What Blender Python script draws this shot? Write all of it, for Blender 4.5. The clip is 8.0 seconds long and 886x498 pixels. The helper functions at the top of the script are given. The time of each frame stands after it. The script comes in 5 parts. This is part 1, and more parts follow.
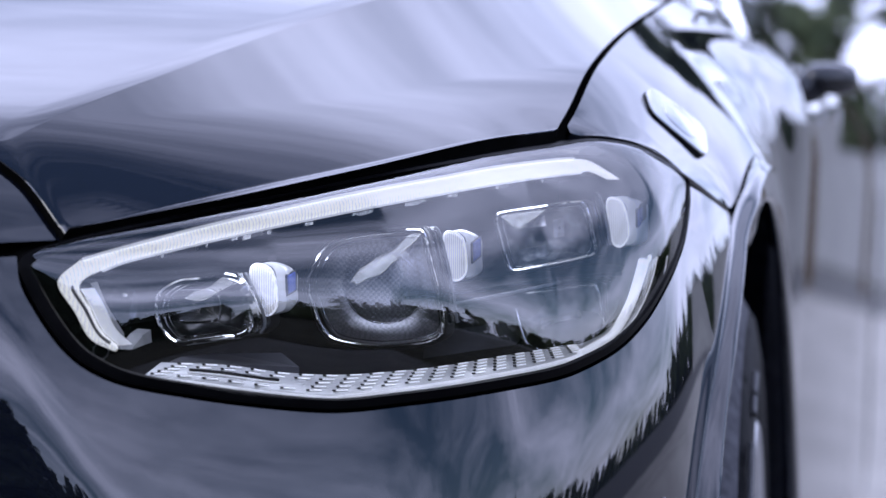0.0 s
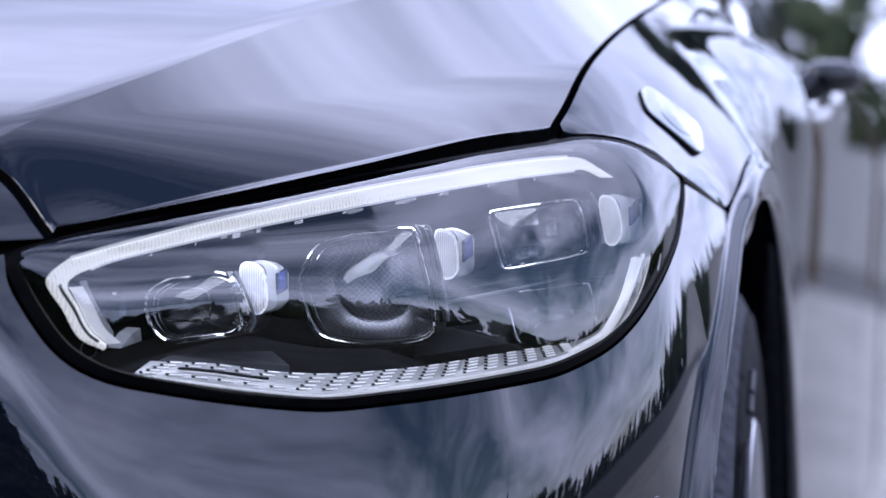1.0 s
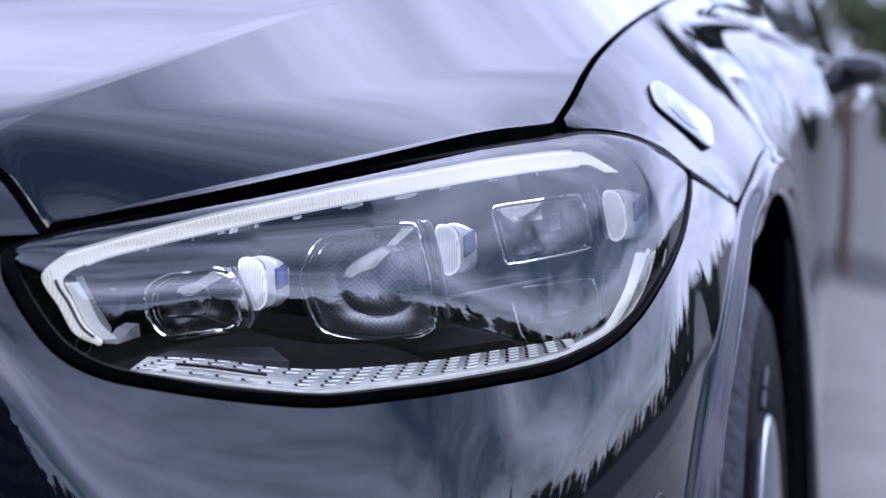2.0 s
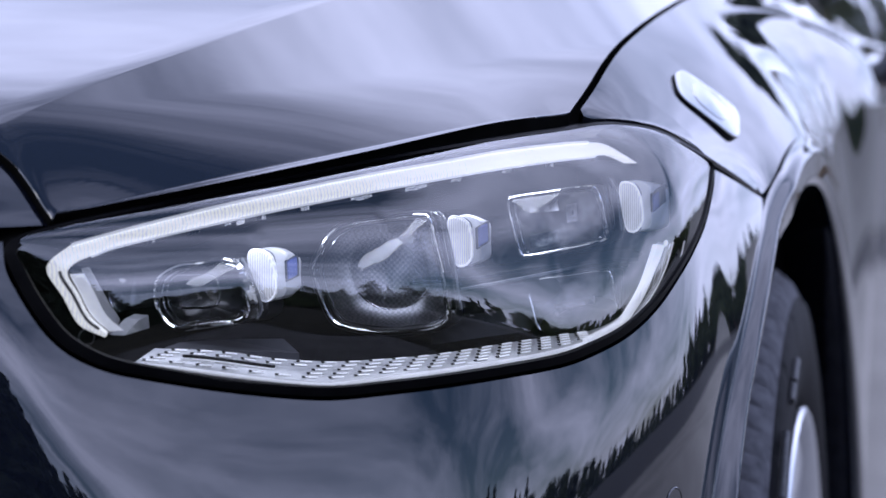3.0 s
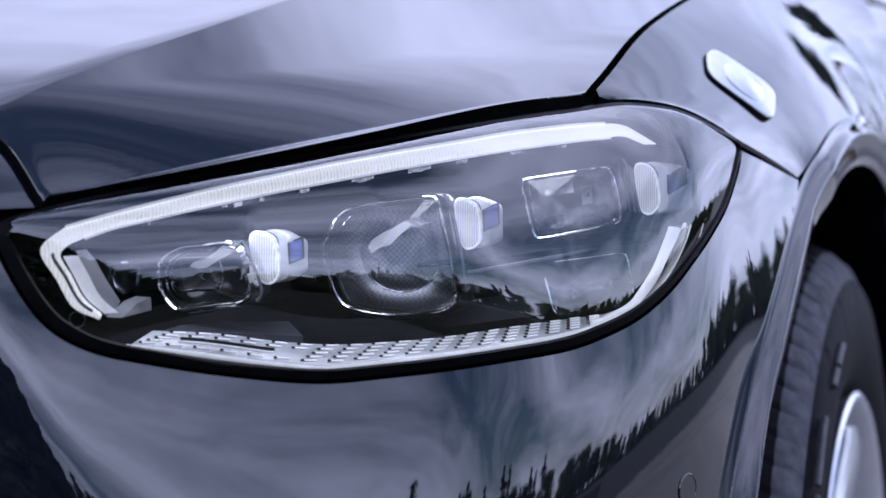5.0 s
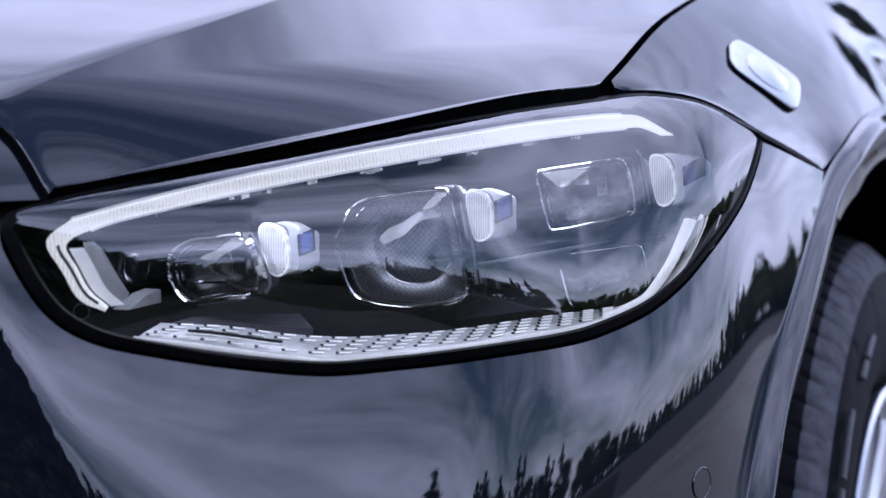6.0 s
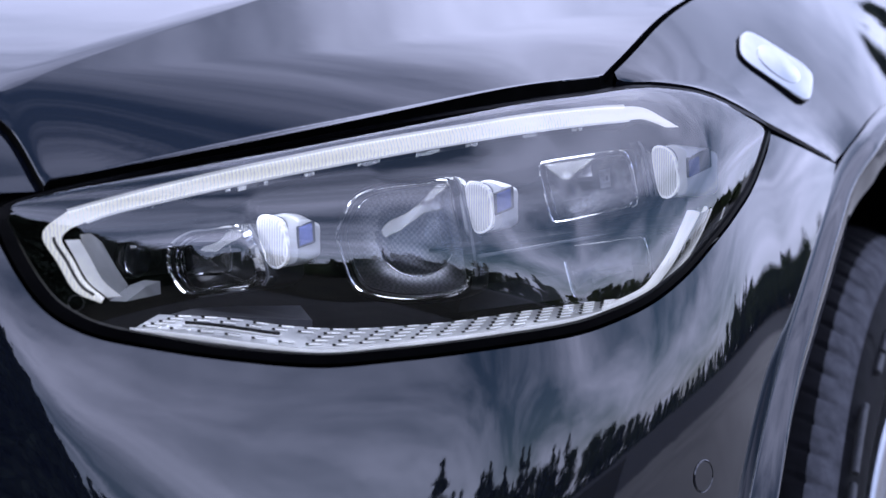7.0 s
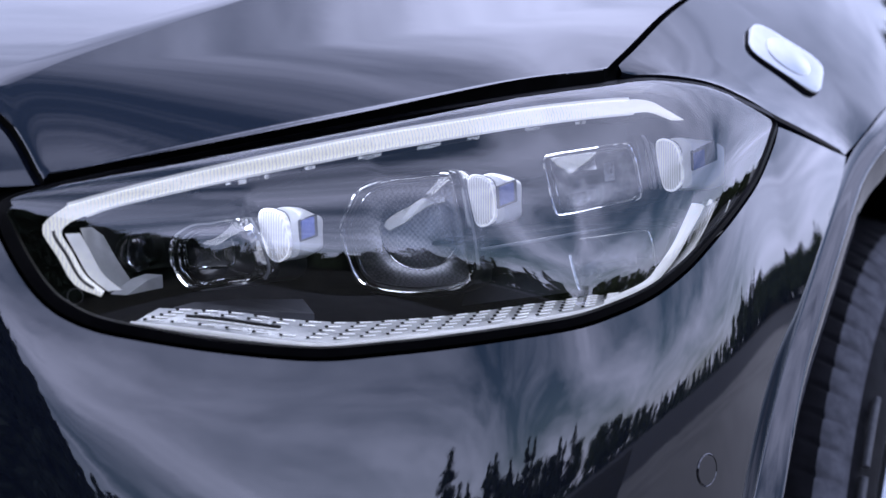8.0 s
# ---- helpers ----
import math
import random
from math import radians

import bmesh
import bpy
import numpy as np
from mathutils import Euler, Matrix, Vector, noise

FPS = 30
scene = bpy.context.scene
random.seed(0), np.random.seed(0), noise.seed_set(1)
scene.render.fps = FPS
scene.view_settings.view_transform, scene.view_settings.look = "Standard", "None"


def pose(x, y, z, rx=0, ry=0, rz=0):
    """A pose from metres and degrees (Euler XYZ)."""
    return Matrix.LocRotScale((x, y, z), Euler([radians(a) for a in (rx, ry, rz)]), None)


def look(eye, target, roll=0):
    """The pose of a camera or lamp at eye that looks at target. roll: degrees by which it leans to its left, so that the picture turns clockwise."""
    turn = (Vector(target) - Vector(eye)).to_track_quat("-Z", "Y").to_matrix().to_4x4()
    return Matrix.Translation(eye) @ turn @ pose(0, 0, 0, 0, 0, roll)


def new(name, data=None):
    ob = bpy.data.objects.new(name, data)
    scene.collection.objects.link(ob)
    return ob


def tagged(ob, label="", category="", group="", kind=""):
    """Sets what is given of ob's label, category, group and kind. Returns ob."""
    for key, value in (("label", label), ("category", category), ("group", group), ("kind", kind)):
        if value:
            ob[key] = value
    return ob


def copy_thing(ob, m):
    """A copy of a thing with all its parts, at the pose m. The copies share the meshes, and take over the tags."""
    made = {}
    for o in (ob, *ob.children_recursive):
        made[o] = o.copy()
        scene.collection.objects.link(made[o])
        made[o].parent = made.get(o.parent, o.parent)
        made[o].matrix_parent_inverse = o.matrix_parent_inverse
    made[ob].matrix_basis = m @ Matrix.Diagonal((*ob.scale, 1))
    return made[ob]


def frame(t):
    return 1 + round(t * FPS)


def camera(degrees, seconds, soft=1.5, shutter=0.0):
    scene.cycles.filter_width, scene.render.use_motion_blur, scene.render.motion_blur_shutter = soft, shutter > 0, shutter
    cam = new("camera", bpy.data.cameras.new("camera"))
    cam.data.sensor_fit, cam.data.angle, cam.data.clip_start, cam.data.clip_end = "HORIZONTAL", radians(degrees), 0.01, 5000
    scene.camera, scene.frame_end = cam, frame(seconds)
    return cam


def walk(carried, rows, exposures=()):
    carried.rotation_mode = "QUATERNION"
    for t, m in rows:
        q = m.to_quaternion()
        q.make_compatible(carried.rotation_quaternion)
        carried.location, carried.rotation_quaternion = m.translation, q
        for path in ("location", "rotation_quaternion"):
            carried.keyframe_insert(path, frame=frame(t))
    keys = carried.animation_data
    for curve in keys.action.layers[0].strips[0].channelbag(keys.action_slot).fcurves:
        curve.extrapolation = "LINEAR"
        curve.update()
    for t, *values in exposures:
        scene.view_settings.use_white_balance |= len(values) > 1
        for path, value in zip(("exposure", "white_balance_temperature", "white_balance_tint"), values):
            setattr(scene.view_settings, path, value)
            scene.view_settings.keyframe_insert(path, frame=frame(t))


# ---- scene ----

# ---- camera ----
cam = camera(20.0, 8.0)
PATH = [
    (0.0, 1.0638, -1.2110, 0.7526, 0.7585, 0.3597, 0.7526, 0.000),
    (0.5, 1.0679, -1.2107, 0.7528, 0.7615, 0.3597, 0.7526, 0.005),
    (1.0, 1.0770, -1.2041, 0.7539, 0.7625, 0.3647, 0.7515, 0.032),
    (2.5, 1.1219, -1.1829, 0.7557, 0.7539, 0.3741, 0.7462, 0.049),
    (3.0, 1.1458, -1.1720, 0.7573, 0.7469, 0.3774, 0.7429, 0.092),
    (3.5, 1.1646, -1.1627, 0.7571, 0.7412, 0.3802, 0.7403, 0.066),
    (4.0, 1.1847, -1.1515, 0.7556, 0.7377, 0.3847, 0.7379, 0.019),
    (4.5, 1.2071, -1.1420, 0.7572, 0.7369, 0.3872, 0.7348, 0.083),
    (6.0, 1.2679, -1.1113, 0.7580, 0.7208, 0.3919, 0.7262, 0.060),
    (6.5, 1.2862, -1.1034, 0.7579, 0.7187, 0.3922, 0.7241, 0.051),
    (7.0, 1.3078, -1.0948, 0.7549, 0.7174, 0.3919, 0.7213, 0.011),
    (7.5, 1.3245, -1.0871, 0.7557, 0.7124, 0.3907, 0.7187, -0.014),
    (8.0, 1.3342, -1.0832, 0.7545, 0.7137, 0.3912, 0.7171, -0.062),
]
walk(cam, [(t, look((a, b, c), (d, e, f), r)) for t, a, b, c, d, e, f, r in PATH])
cam.data.dof.use_dof = True
cam.data.dof.focus_distance = 1.51
cam.data.dof.aperture_fstop = 7.0

# ---- light: a bright sky with broken cloud, and a soft sun through it ----
world = bpy.data.worlds.new("sky")
scene.world = world
world.use_nodes = True
wn, wl = world.node_tree.nodes, world.node_tree.links
wn.clear()
sky = wn.new("ShaderNodeTexSky")
sky.sky_type, sky.sun_disc = "NISHITA", False
sky.sun_elevation, sky.sun_rotation = radians(40), radians(235)
coord = wn.new("ShaderNodeTexCoord")
sep = wn.new("ShaderNodeSeparateXYZ")
wl.new(coord.outputs["Generated"], sep.inputs[0])
lift = wn.new("ShaderNodeMath")
lift.operation = "ADD"
lift.inputs[1].default_value = 0.22
wl.new(sep.outputs["Z"], lift.inputs[0])
flat = wn.new("ShaderNodeVectorMath")
flat.operation = "DIVIDE"
comb = wn.new("ShaderNodeCombineXYZ")
for k in "XYZ":
    wl.new(lift.outputs[0], comb.inputs[k])
wl.new(coord.outputs["Generated"], flat.inputs[0])
wl.new(comb.outputs[0], flat.inputs[1])
cloud = wn.new("ShaderNodeTexNoise")
cloud.inputs["Scale"].default_value = 1.3
cloud.inputs["Detail"].default_value = 9.0
cloud.inputs["Roughness"].default_value = 0.60
cloud.inputs["Distortion"].default_value = 0.6
drift = wn.new("ShaderNodeVectorMath")
drift.operation = "MULTIPLY_ADD"  # the wind draws the cloud out along x
drift.inputs[1].default_value = (0.5, 1.15, 1.0)
drift.inputs[2].default_value = (-0.26, 4.86, 1.15)
wl.new(flat.outputs[0], drift.inputs[0])
wl.new(drift.outputs[0], cloud.inputs["Vector"])
ramp = wn.new("ShaderNodeValToRGB")
ramp.color_ramp.elements[0].position, ramp.color_ramp.elements[1].position = 0.32, 0.74
wl.new(cloud.outputs["Fac"], ramp.inputs[0])
blue = wn.new("ShaderNodeVectorMath")
blue.operation = "MULTIPLY"
blue.inputs[1].default_value = (0.135, 0.144, 0.170)
wl.new(sky.outputs[0], blue.inputs[0])
mixs = wn.new("ShaderNodeMix")
mixs.data_type = "RGBA"
haze = wn.new("ShaderNodeMapRange")  # thicker cloud towards the horizon
haze.interpolation_type = "SMOOTHSTEP"
for k, v in (("From Min", 0.0), ("From Max", 0.28), ("To Min", 0.14), ("To Max", 0.0)):
    haze.inputs[k].default_value = v
wl.new(sep.outputs["Z"], haze.inputs["Value"])
cover_sum = wn.new("ShaderNodeMath")
cover_sum.operation, cover_sum.use_clamp = "ADD", True
wl.new(ramp.outputs[0], cover_sum.inputs[0])
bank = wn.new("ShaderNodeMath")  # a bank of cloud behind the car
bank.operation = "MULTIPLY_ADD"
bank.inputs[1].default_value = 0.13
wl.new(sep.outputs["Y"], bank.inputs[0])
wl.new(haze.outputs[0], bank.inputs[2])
thin = wn.new("ShaderNodeMapRange")  # the cloud thins towards the zenith
thin.interpolation_type = "SMOOTHSTEP"
for k, v in (("From Min", 0.77), ("From Max", 0.94), ("To Min", 0.0), ("To Max", -0.32)):
    thin.inputs[k].default_value = v
wl.new(sep.outputs["Z"], thin.inputs["Value"])
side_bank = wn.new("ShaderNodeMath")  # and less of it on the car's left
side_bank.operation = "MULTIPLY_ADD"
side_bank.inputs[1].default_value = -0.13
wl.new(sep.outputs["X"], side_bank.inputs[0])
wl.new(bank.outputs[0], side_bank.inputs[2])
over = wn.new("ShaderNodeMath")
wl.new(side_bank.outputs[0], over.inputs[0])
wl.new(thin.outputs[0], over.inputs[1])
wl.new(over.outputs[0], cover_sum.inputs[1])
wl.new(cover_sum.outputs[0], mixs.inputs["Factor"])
wl.new(blue.outputs[0], mixs.inputs["A"])
mixs.inputs["B"].default_value = (2.95, 3.18, 4.75, 1)
bg = wn.new("ShaderNodeBackground")
bg.inputs["Strength"].default_value = 0.96
out = wn.new("ShaderNodeOutputWorld")
wl.new(mixs.outputs["Result"], bg.inputs[0])
wl.new(bg.outputs[0], out.inputs[0])
sun = new("sun", bpy.data.lights.new("sun", "SUN"))
sun.data.energy, sun.data.angle = 1.5, radians(45)
sun.data.color = (1.0, 0.97, 0.92)
sun.matrix_world = look((-6.3, -4.4, 6.4), (0, 0, 0))
scene.view_settings.exposure = 0.0


# ---- materials ----
def mat(name, color, rough=0.5, metal=0.0, coat=0.0, ior=1.5, spec=0.5):
    m = bpy.data.materials.new(name)
    m.use_nodes = True
    b = m.node_tree.nodes["Principled BSDF"]
    b.inputs["Base Color"].default_value = (*color, 1)
    b.inputs["Roughness"].default_value = rough
    b.inputs["Metallic"].default_value = metal
    b.inputs["IOR"].default_value = ior
    b.inputs["Specular IOR Level"].default_value = spec
    b.inputs["Coat Weight"].default_value = coat
    b.inputs["Coat Roughness"].default_value = 0.01
    b.inputs["Coat IOR"].default_value = 1.82
    return m


def tex(m, kind, scale, detail=4.0, rough=0.55):
    n = m.node_tree.nodes.new(kind)
    n.inputs["Scale"].default_value = scale
    if kind == "ShaderNodeTexNoise":
        n.inputs["Detail"].default_value, n.inputs["Roughness"].default_value = detail, rough
    c = m.node_tree.nodes.new("ShaderNodeTexCoord")
    m.node_tree.links.new(c.outputs["Object"], n.inputs["Vector"])
    return n


def vary(m, dark, light, scale, detail=4.0, lo=0.35, hi=0.65):
    """Base colour between two colours by noise."""
    n = tex(m, "ShaderNodeTexNoise", scale, detail)
    r = m.node_tree.nodes.new("ShaderNodeValToRGB")
    r.color_ramp.elements[0].position, r.color_ramp.elements[1].position = lo, hi
    r.color_ramp.elements[0].color, r.color_ramp.elements[1].color = (*dark, 1), (*light, 1)
    m.node_tree.links.new(n.outputs["Fac"], r.inputs[0])
    m.node_tree.links.new(r.outputs[0], m.node_tree.nodes["Principled BSDF"].inputs["Base Color"])
    return m


def bump(m, scale, strength, distance, kind="ShaderNodeTexNoise", coat=False):
    n = tex(m, kind, scale)
    b = m.node_tree.nodes.new("ShaderNodeBump")
    b.inputs["Strength"].default_value, b.inputs["Distance"].default_value = strength, distance
    m.node_tree.links.new(n.outputs[0], b.inputs["Height"])
    p = m.node_tree.nodes["Principled BSDF"]
    m.node_tree.links.new(b.outputs[0], p.inputs["Coat Normal" if coat else "Normal"])
    return m


def clear(name, ior, tint=(1, 1, 1), rough=0.0):
    """A thin clear pane: see-through, with a Fresnel gloss."""
    m = bpy.data.materials.new(name)
    m.use_nodes = True
    nt = m.node_tree
    nt.nodes.clear()
    o, mx = nt.nodes.new("ShaderNodeOutputMaterial"), nt.nodes.new("ShaderNodeMixShader")
    tr, gl, fr = nt.nodes.new("ShaderNodeBsdfTransparent"), nt.nodes.new("ShaderNodeBsdfGlossy"), nt.nodes.new("ShaderNodeFresnel")
    tr.inputs[0].default_value = (*tint, 1)
    gl.inputs["Roughness"].default_value = rough
    fr.inputs["IOR"].default_value = ior
    nt.links.new(fr.outputs[0], mx.inputs[0])
    nt.links.new(tr.outputs[0], mx.inputs[1])
    nt.links.new(gl.outputs[0], mx.inputs[2])
    nt.links.new(mx.outputs[0], o.inputs[0])
    return m


def glow(m, color, strength):
    b = m.node_tree.nodes["Principled BSDF"]
    b.inputs["Emission Color"].default_value = (*color, 1)
    b.inputs["Emission Strength"].default_value = strength
    return m


PAINT = vary(mat("car_paint", (0.010, 0.014, 0.026), 0.5, 0.0, 1.0, spec=0.0), (0.003, 0.004, 0.008), (0.005, 0.007, 0.013), 900, 2)
bump(PAINT, 90, 0.03, 0.0006, coat=True)
BLACK = bump(vary(mat("black_plastic", (0.005, 0.005, 0.006), 0.45, spec=0.1), (0.0015, 0.0015, 0.002), (0.004, 0.004, 0.005), 40), 700, 0.1, 0.0004)
SEAL = vary(mat("black_seal", (0.002, 0.002, 0.002), 0.95, spec=0.02), (0.0015, 0.0015, 0.0015), (0.003, 0.003, 0.003), 80)
GLOSSBLACK = vary(mat("black_rim", (0.004, 0.004, 0.005), 0.4, spec=0.05), (0.001, 0.001, 0.0015), (0.0025, 0.0025, 0.003), 60)
DARKGREY = vary(mat("dark_bezel", (0.03, 0.032, 0.04), 0.4, spec=0.35), (0.005, 0.0055, 0.007), (0.011, 0.012, 0.015), 30)
GREY = vary(mat("grey_bracket", (0.18, 0.19, 0.21), 0.35), (0.15, 0.155, 0.17), (0.2, 0.205, 0.225), 50)
RUBBER = bump(vary(mat("rubber", (0.008, 0.008, 0.010), 0.65, spec=0.07), (0.0025, 0.0025, 0.0035), (0.007, 0.007, 0.009), 60, 6), 300, 0.25, 0.0008)
ALLOY = bump(vary(mat("alloy", (0.72, 0.72, 0.74), 0.28, 0.9), (0.66, 0.66, 0.68), (0.76, 0.76, 0.78), 20), 500, 0.05, 0.0003)
BLOCKGREY = bump(vary(mat("block_grey", (0.5, 0.51, 0.54), 0.35, 0.2), (0.50, 0.51, 0.54), (0.58, 0.59, 0.62), 35), 800, 0.05, 0.0003)
# paler than BLOCKGREY to make up for weak light on its parts
LITWHITE = bump(vary(mat("lit_white", (0.9, 0.9, 0.92), 0.35), (0.86, 0.865, 0.88), (0.92, 0.925, 0.94), 35), 800, 0.05, 0.0003)
CHROME = vary(mat("chrome", (0.85, 0.86, 0.88), 0.08, 1.0), (0.8, 0.81, 0.83), (0.88, 0.89, 0.9), 25)
TRAYWHITE = bump(vary(mat("tray_silver", (0.5, 0.51, 0.54), 0.35, 0.2), (0.46, 0.47, 0.50), (0.56, 0.57, 0.60), 35), 800, 0.05, 0.0003)
BLUE = vary(mat("blue_marking", (0.08, 0.12, 0.4), 0.25), (0.07, 0.1, 0.36), (0.1, 0.14, 0.44), 300)
COVER = clear("clear_cover", 2.25, (0.95, 0.96, 0.98))
LENS = clear("clear_lens", 1.6, (0.93, 0.94, 0.97))
WINDOW = clear("tinted_window", 1.6, (0.12, 0.13, 0.14))
SCUFF = bump(vary(mat("scuffed_rubber", (0.03, 0.03, 0.033), 0.8, spec=0.1), (0.07, 0.07, 0.078), (0.13, 0.13, 0.145), 70, 6), 300, 0.25, 0.0008)
MIRROR = mat("reflector", (0.55, 0.56, 0.6), 0.22, 1.0)


# ---- building helpers ----
def spline(pts, n, closed=False):
    """n points at even length on a smooth curve through pts."""
    p = np.array(pts, float)
    p = np.vstack([p[-1:], p, p[:2]]) if closed else np.vstack([2 * p[0] - p[1], p, 2 * p[-1] - p[-2]])
    got = []
    for i in range(1, len(p) - 2):
        t = np.linspace(0, 1, 24, endpoint=False)[:, None]
        a, b, c, d = p[i - 1:i + 3]
        got.append(0.5 * (2 * b + (c - a) * t + (2 * a - 5 * b + 4 * c - d) * t ** 2 + (3 * b - a - 3 * c + d) * t ** 3))
    got = np.vstack(got + [p[-2:-1]])
    s = np.r_[0, np.cumsum(np.linalg.norm(np.diff(got, axis=0), axis=1))]
    w = np.linspace(0, s[-1], n + 1)[:-1] if closed else np.linspace(0, s[-1], n)
    return np.stack([np.interp(w, s, got[:, k]) for k in range(got.shape[1])], 1)


def part(name, bm, material, parent, label="", smooth=True):
    """Links a bmesh as one mesh object under a thing or a part."""
    bmesh.ops.remove_doubles(bm, verts=bm.verts, dist=1e-6)
    bmesh.ops.recalc_face_normals(bm, faces=bm.faces)
    me = bpy.data.meshes.new(name)
    bm.to_mesh(me)
    bm.free()
    if smooth:
        me.polygons.foreach_set("use_smooth", [True] * len(me.polygons))
        me.set_sharp_from_angle(angle=radians(38))
    ob = new(name, me)
    for m in material if isinstance(material, (list, tuple)) else [material]:
        me.materials.append(m)
    ob.parent = parent
    return tagged(ob, label)


def sheet(bm, rows, closed=False):
    """A sheet through rows of points; closed: each row is a ring."""
    v = [[bm.verts.new(p) for p in r] for r in rows]
    for a, b in zip(v, v[1:]):
        n = len(a)
        for i in range(n if closed else n - 1):
            j = (i + 1) % n
            if len({a[i], a[j], b[j], b[i]}) == 4:
                bm.faces.new((a[i], a[j], b[j], b[i]))
    return v


def grid(rows, closed=False):
    bm = bmesh.new()
    sheet(bm, rows, closed)
    return bm


def loft(rings, cap0=True, cap1=True):
    """A solid through closed rings."""
    bm = bmesh.new()
    v = sheet(bm, rings, True)
    if cap0:
        bm.faces.new(v[0])
    if cap1:
        bm.faces.new(v[-1])
    return bm


def tube(path, r, closed=False, n=8):
    """A round rod along a path."""
    p = np.array(path, float)
    t = np.roll(p, -1, 0) - np.roll(p, 1, 0) if closed else np.gradient(p, axis=0)
    t /= np.linalg.norm(t, axis=1, keepdims=True)
    up = np.array([0.13, 0.21, 0.97])
    a = np.cross(t, up)
    a /= np.linalg.norm(a, axis=1, keepdims=True)
    b = np.cross(t, a)
    rr = np.broadcast_to(np.asarray(r, float), (len(p),))[:, None]
    rings = [p + rr * (a * math.cos(w) + b * math.sin(w)) for w in np.linspace(0, 2 * math.pi, n, endpoint=False)]
    rows = [np.array([g[i] for g in rings]) for i in range(len(p))]
    if closed:
        return grid(rows + rows[:1], True)
    return loft(rows)


def box(bm, m, sx, sy, sz, bevel=0.0):
    g = bmesh.ops.create_cube(bm, size=1, matrix=m @ Matrix.Diagonal((sx, sy, sz, 1)))
    if bevel:
        e = list({e for v in g["verts"] for e in v.link_edges})
        bmesh.ops.bevel(bm, geom=e, offset=bevel, segments=2, affect="EDGES")
    return bm


def facing(outline, y, scale=1.0, n=48):
    """A ring in the plane y from an outline in x and z."""
    o = spline(outline, n, True)
    c = o.mean(0)
    o = c + (o - c) * scale
    return np.stack([o[:, 0], np.full(len(o), y), o[:, 1]], 1)


# ---- body skin: a plan line at lamp height, and the lean of the body from it ----
PLAN = spline([(0, -0.035), (0.15, -0.025), (0.30, 0.0), (0.45, 0.035), (0.578, 0.092), (0.70, 0.172), (0.808, 0.262), (0.884, 0.37),
               (0.912, 0.48), (0.926, 0.58), (0.934, 0.70), (0.937, 0.82), (0.938, 1.10), (0.94, 1.45)], 1600)
PLAN_S = np.r_[0, np.cumsum(np.linalg.norm(np.diff(PLAN, axis=0), axis=1))]
SOFT = np.hanning(121) / np.hanning(121).sum()
TAN = np.gradient(PLAN, axis=0)
TAN = np.stack([np.convolve(np.pad(TAN[:, k], 60, mode="edge"), SOFT, "valid") for k in (0, 1)], 1)
TAN /= np.linalg.norm(TAN, axis=1, keepdims=True)
WY, WZ = 0.82, 0.38  # the wheel arch's middle


S_AXIS = np.linspace(0, 2, 801)


def eased(at, values):
    """A table over the plan line, rounded off at its knots."""
    w = np.hanning(61) / np.hanning(61).sum()
    return np.convolve(np.pad(np.interp(S_AXIS, at, values), 30, mode="edge"), w, "valid")


LEAN_M = eased([0.6, 0.9, 1.0, 1.12, 1.25], [0.35, 0.35, 0.33, 0.20, 0.15])
LEAN_Z = eased([0.40, 0.52, 0.60, 0.68, 0.75, 0.88, 1.0, 1.12, 1.25], [0.62, 0.58, 0.50, 0.40, 0.40, 0.51, 0.615, 0.665, 0.68])
LEAN_Q = eased([0.9, 1.0, 1.12], [4.2, 4.2, 2.6])


def lean(s, z):
    """How far the skin stands out from the plan line: falls back above lamp height, swells below it."""
    s, z = np.broadcast_arrays(np.asarray(s, float), np.asarray(z, float))
    d = z - 0.75
    m, zc, q = (np.interp(s, S_AXIS, t) for t in (LEAN_M, LEAN_Z, LEAN_Q))
    k = m / (0.75 - zc)
    low = 0.5 * k * ((0.75 - zc) ** 2 - np.maximum(z - zc, 0) ** 2) - 0.03 * np.maximum(zc - z, 0)
    u = np.maximum(0, 0.6146 - 0.45 * (z - 0.662) - s)  # the corner turns in quickly towards the grille
    turn = 0.22 * (0.06 * (1 - np.exp(-u / 0.06)) - 0.01385 * (1 - np.exp(-u / 0.01385)))
    c = 0.630 + 0.077 * (s - 0.637) - z  # a faint crease across the bumper
    fold = 0.010 * np.where(c > 0.0015, c - 0.00075, np.maximum(c, 0) ** 2 / 0.003) * np.clip((1.05 - s) * 8, 0, 1)
    return np.where(d > 0, -m * d - q * d * d, low) - turn - fold


def lamp_lean(s, z):
    d = z - 0.75
    a = np.interp(s, [0.5, 0.75, 1.0, 1.15], [0.05, 0.045, 0.03, 0.018])
    return np.where(d > 0, -8.9 * d * d, a * (1 - np.exp(np.minimum(d, 0) / 0.09)))


def shell(s, z, off=0.0, by=lean):
    """The body's skin at length s along the plan line and height z, moved outward by off."""
    s, z = np.broadcast_arrays(np.asarray(s, float), np.asarray(z, float))
    o = (by(s, z) + off)[..., None]
    i = np.stack([np.interp(s, PLAN_S, PLAN[:, k]) for k in (0, 1)], -1)
    d = np.stack([np.interp(s, PLAN_S, TAN[:, k]) for k in (0, 1)], -1)
    return np.concatenate([i + np.stack([d[..., 1], -d[..., 0]], -1) * o, z[..., None]], -1)


def inside(s, z, off=0.0):
    """A place in the lamp, behind the cover."""
    return shell(s, z, off, lamp_lean)


def s_of_y(y):
    return np.interp(y, PLAN[:, 1], PLAN_S)


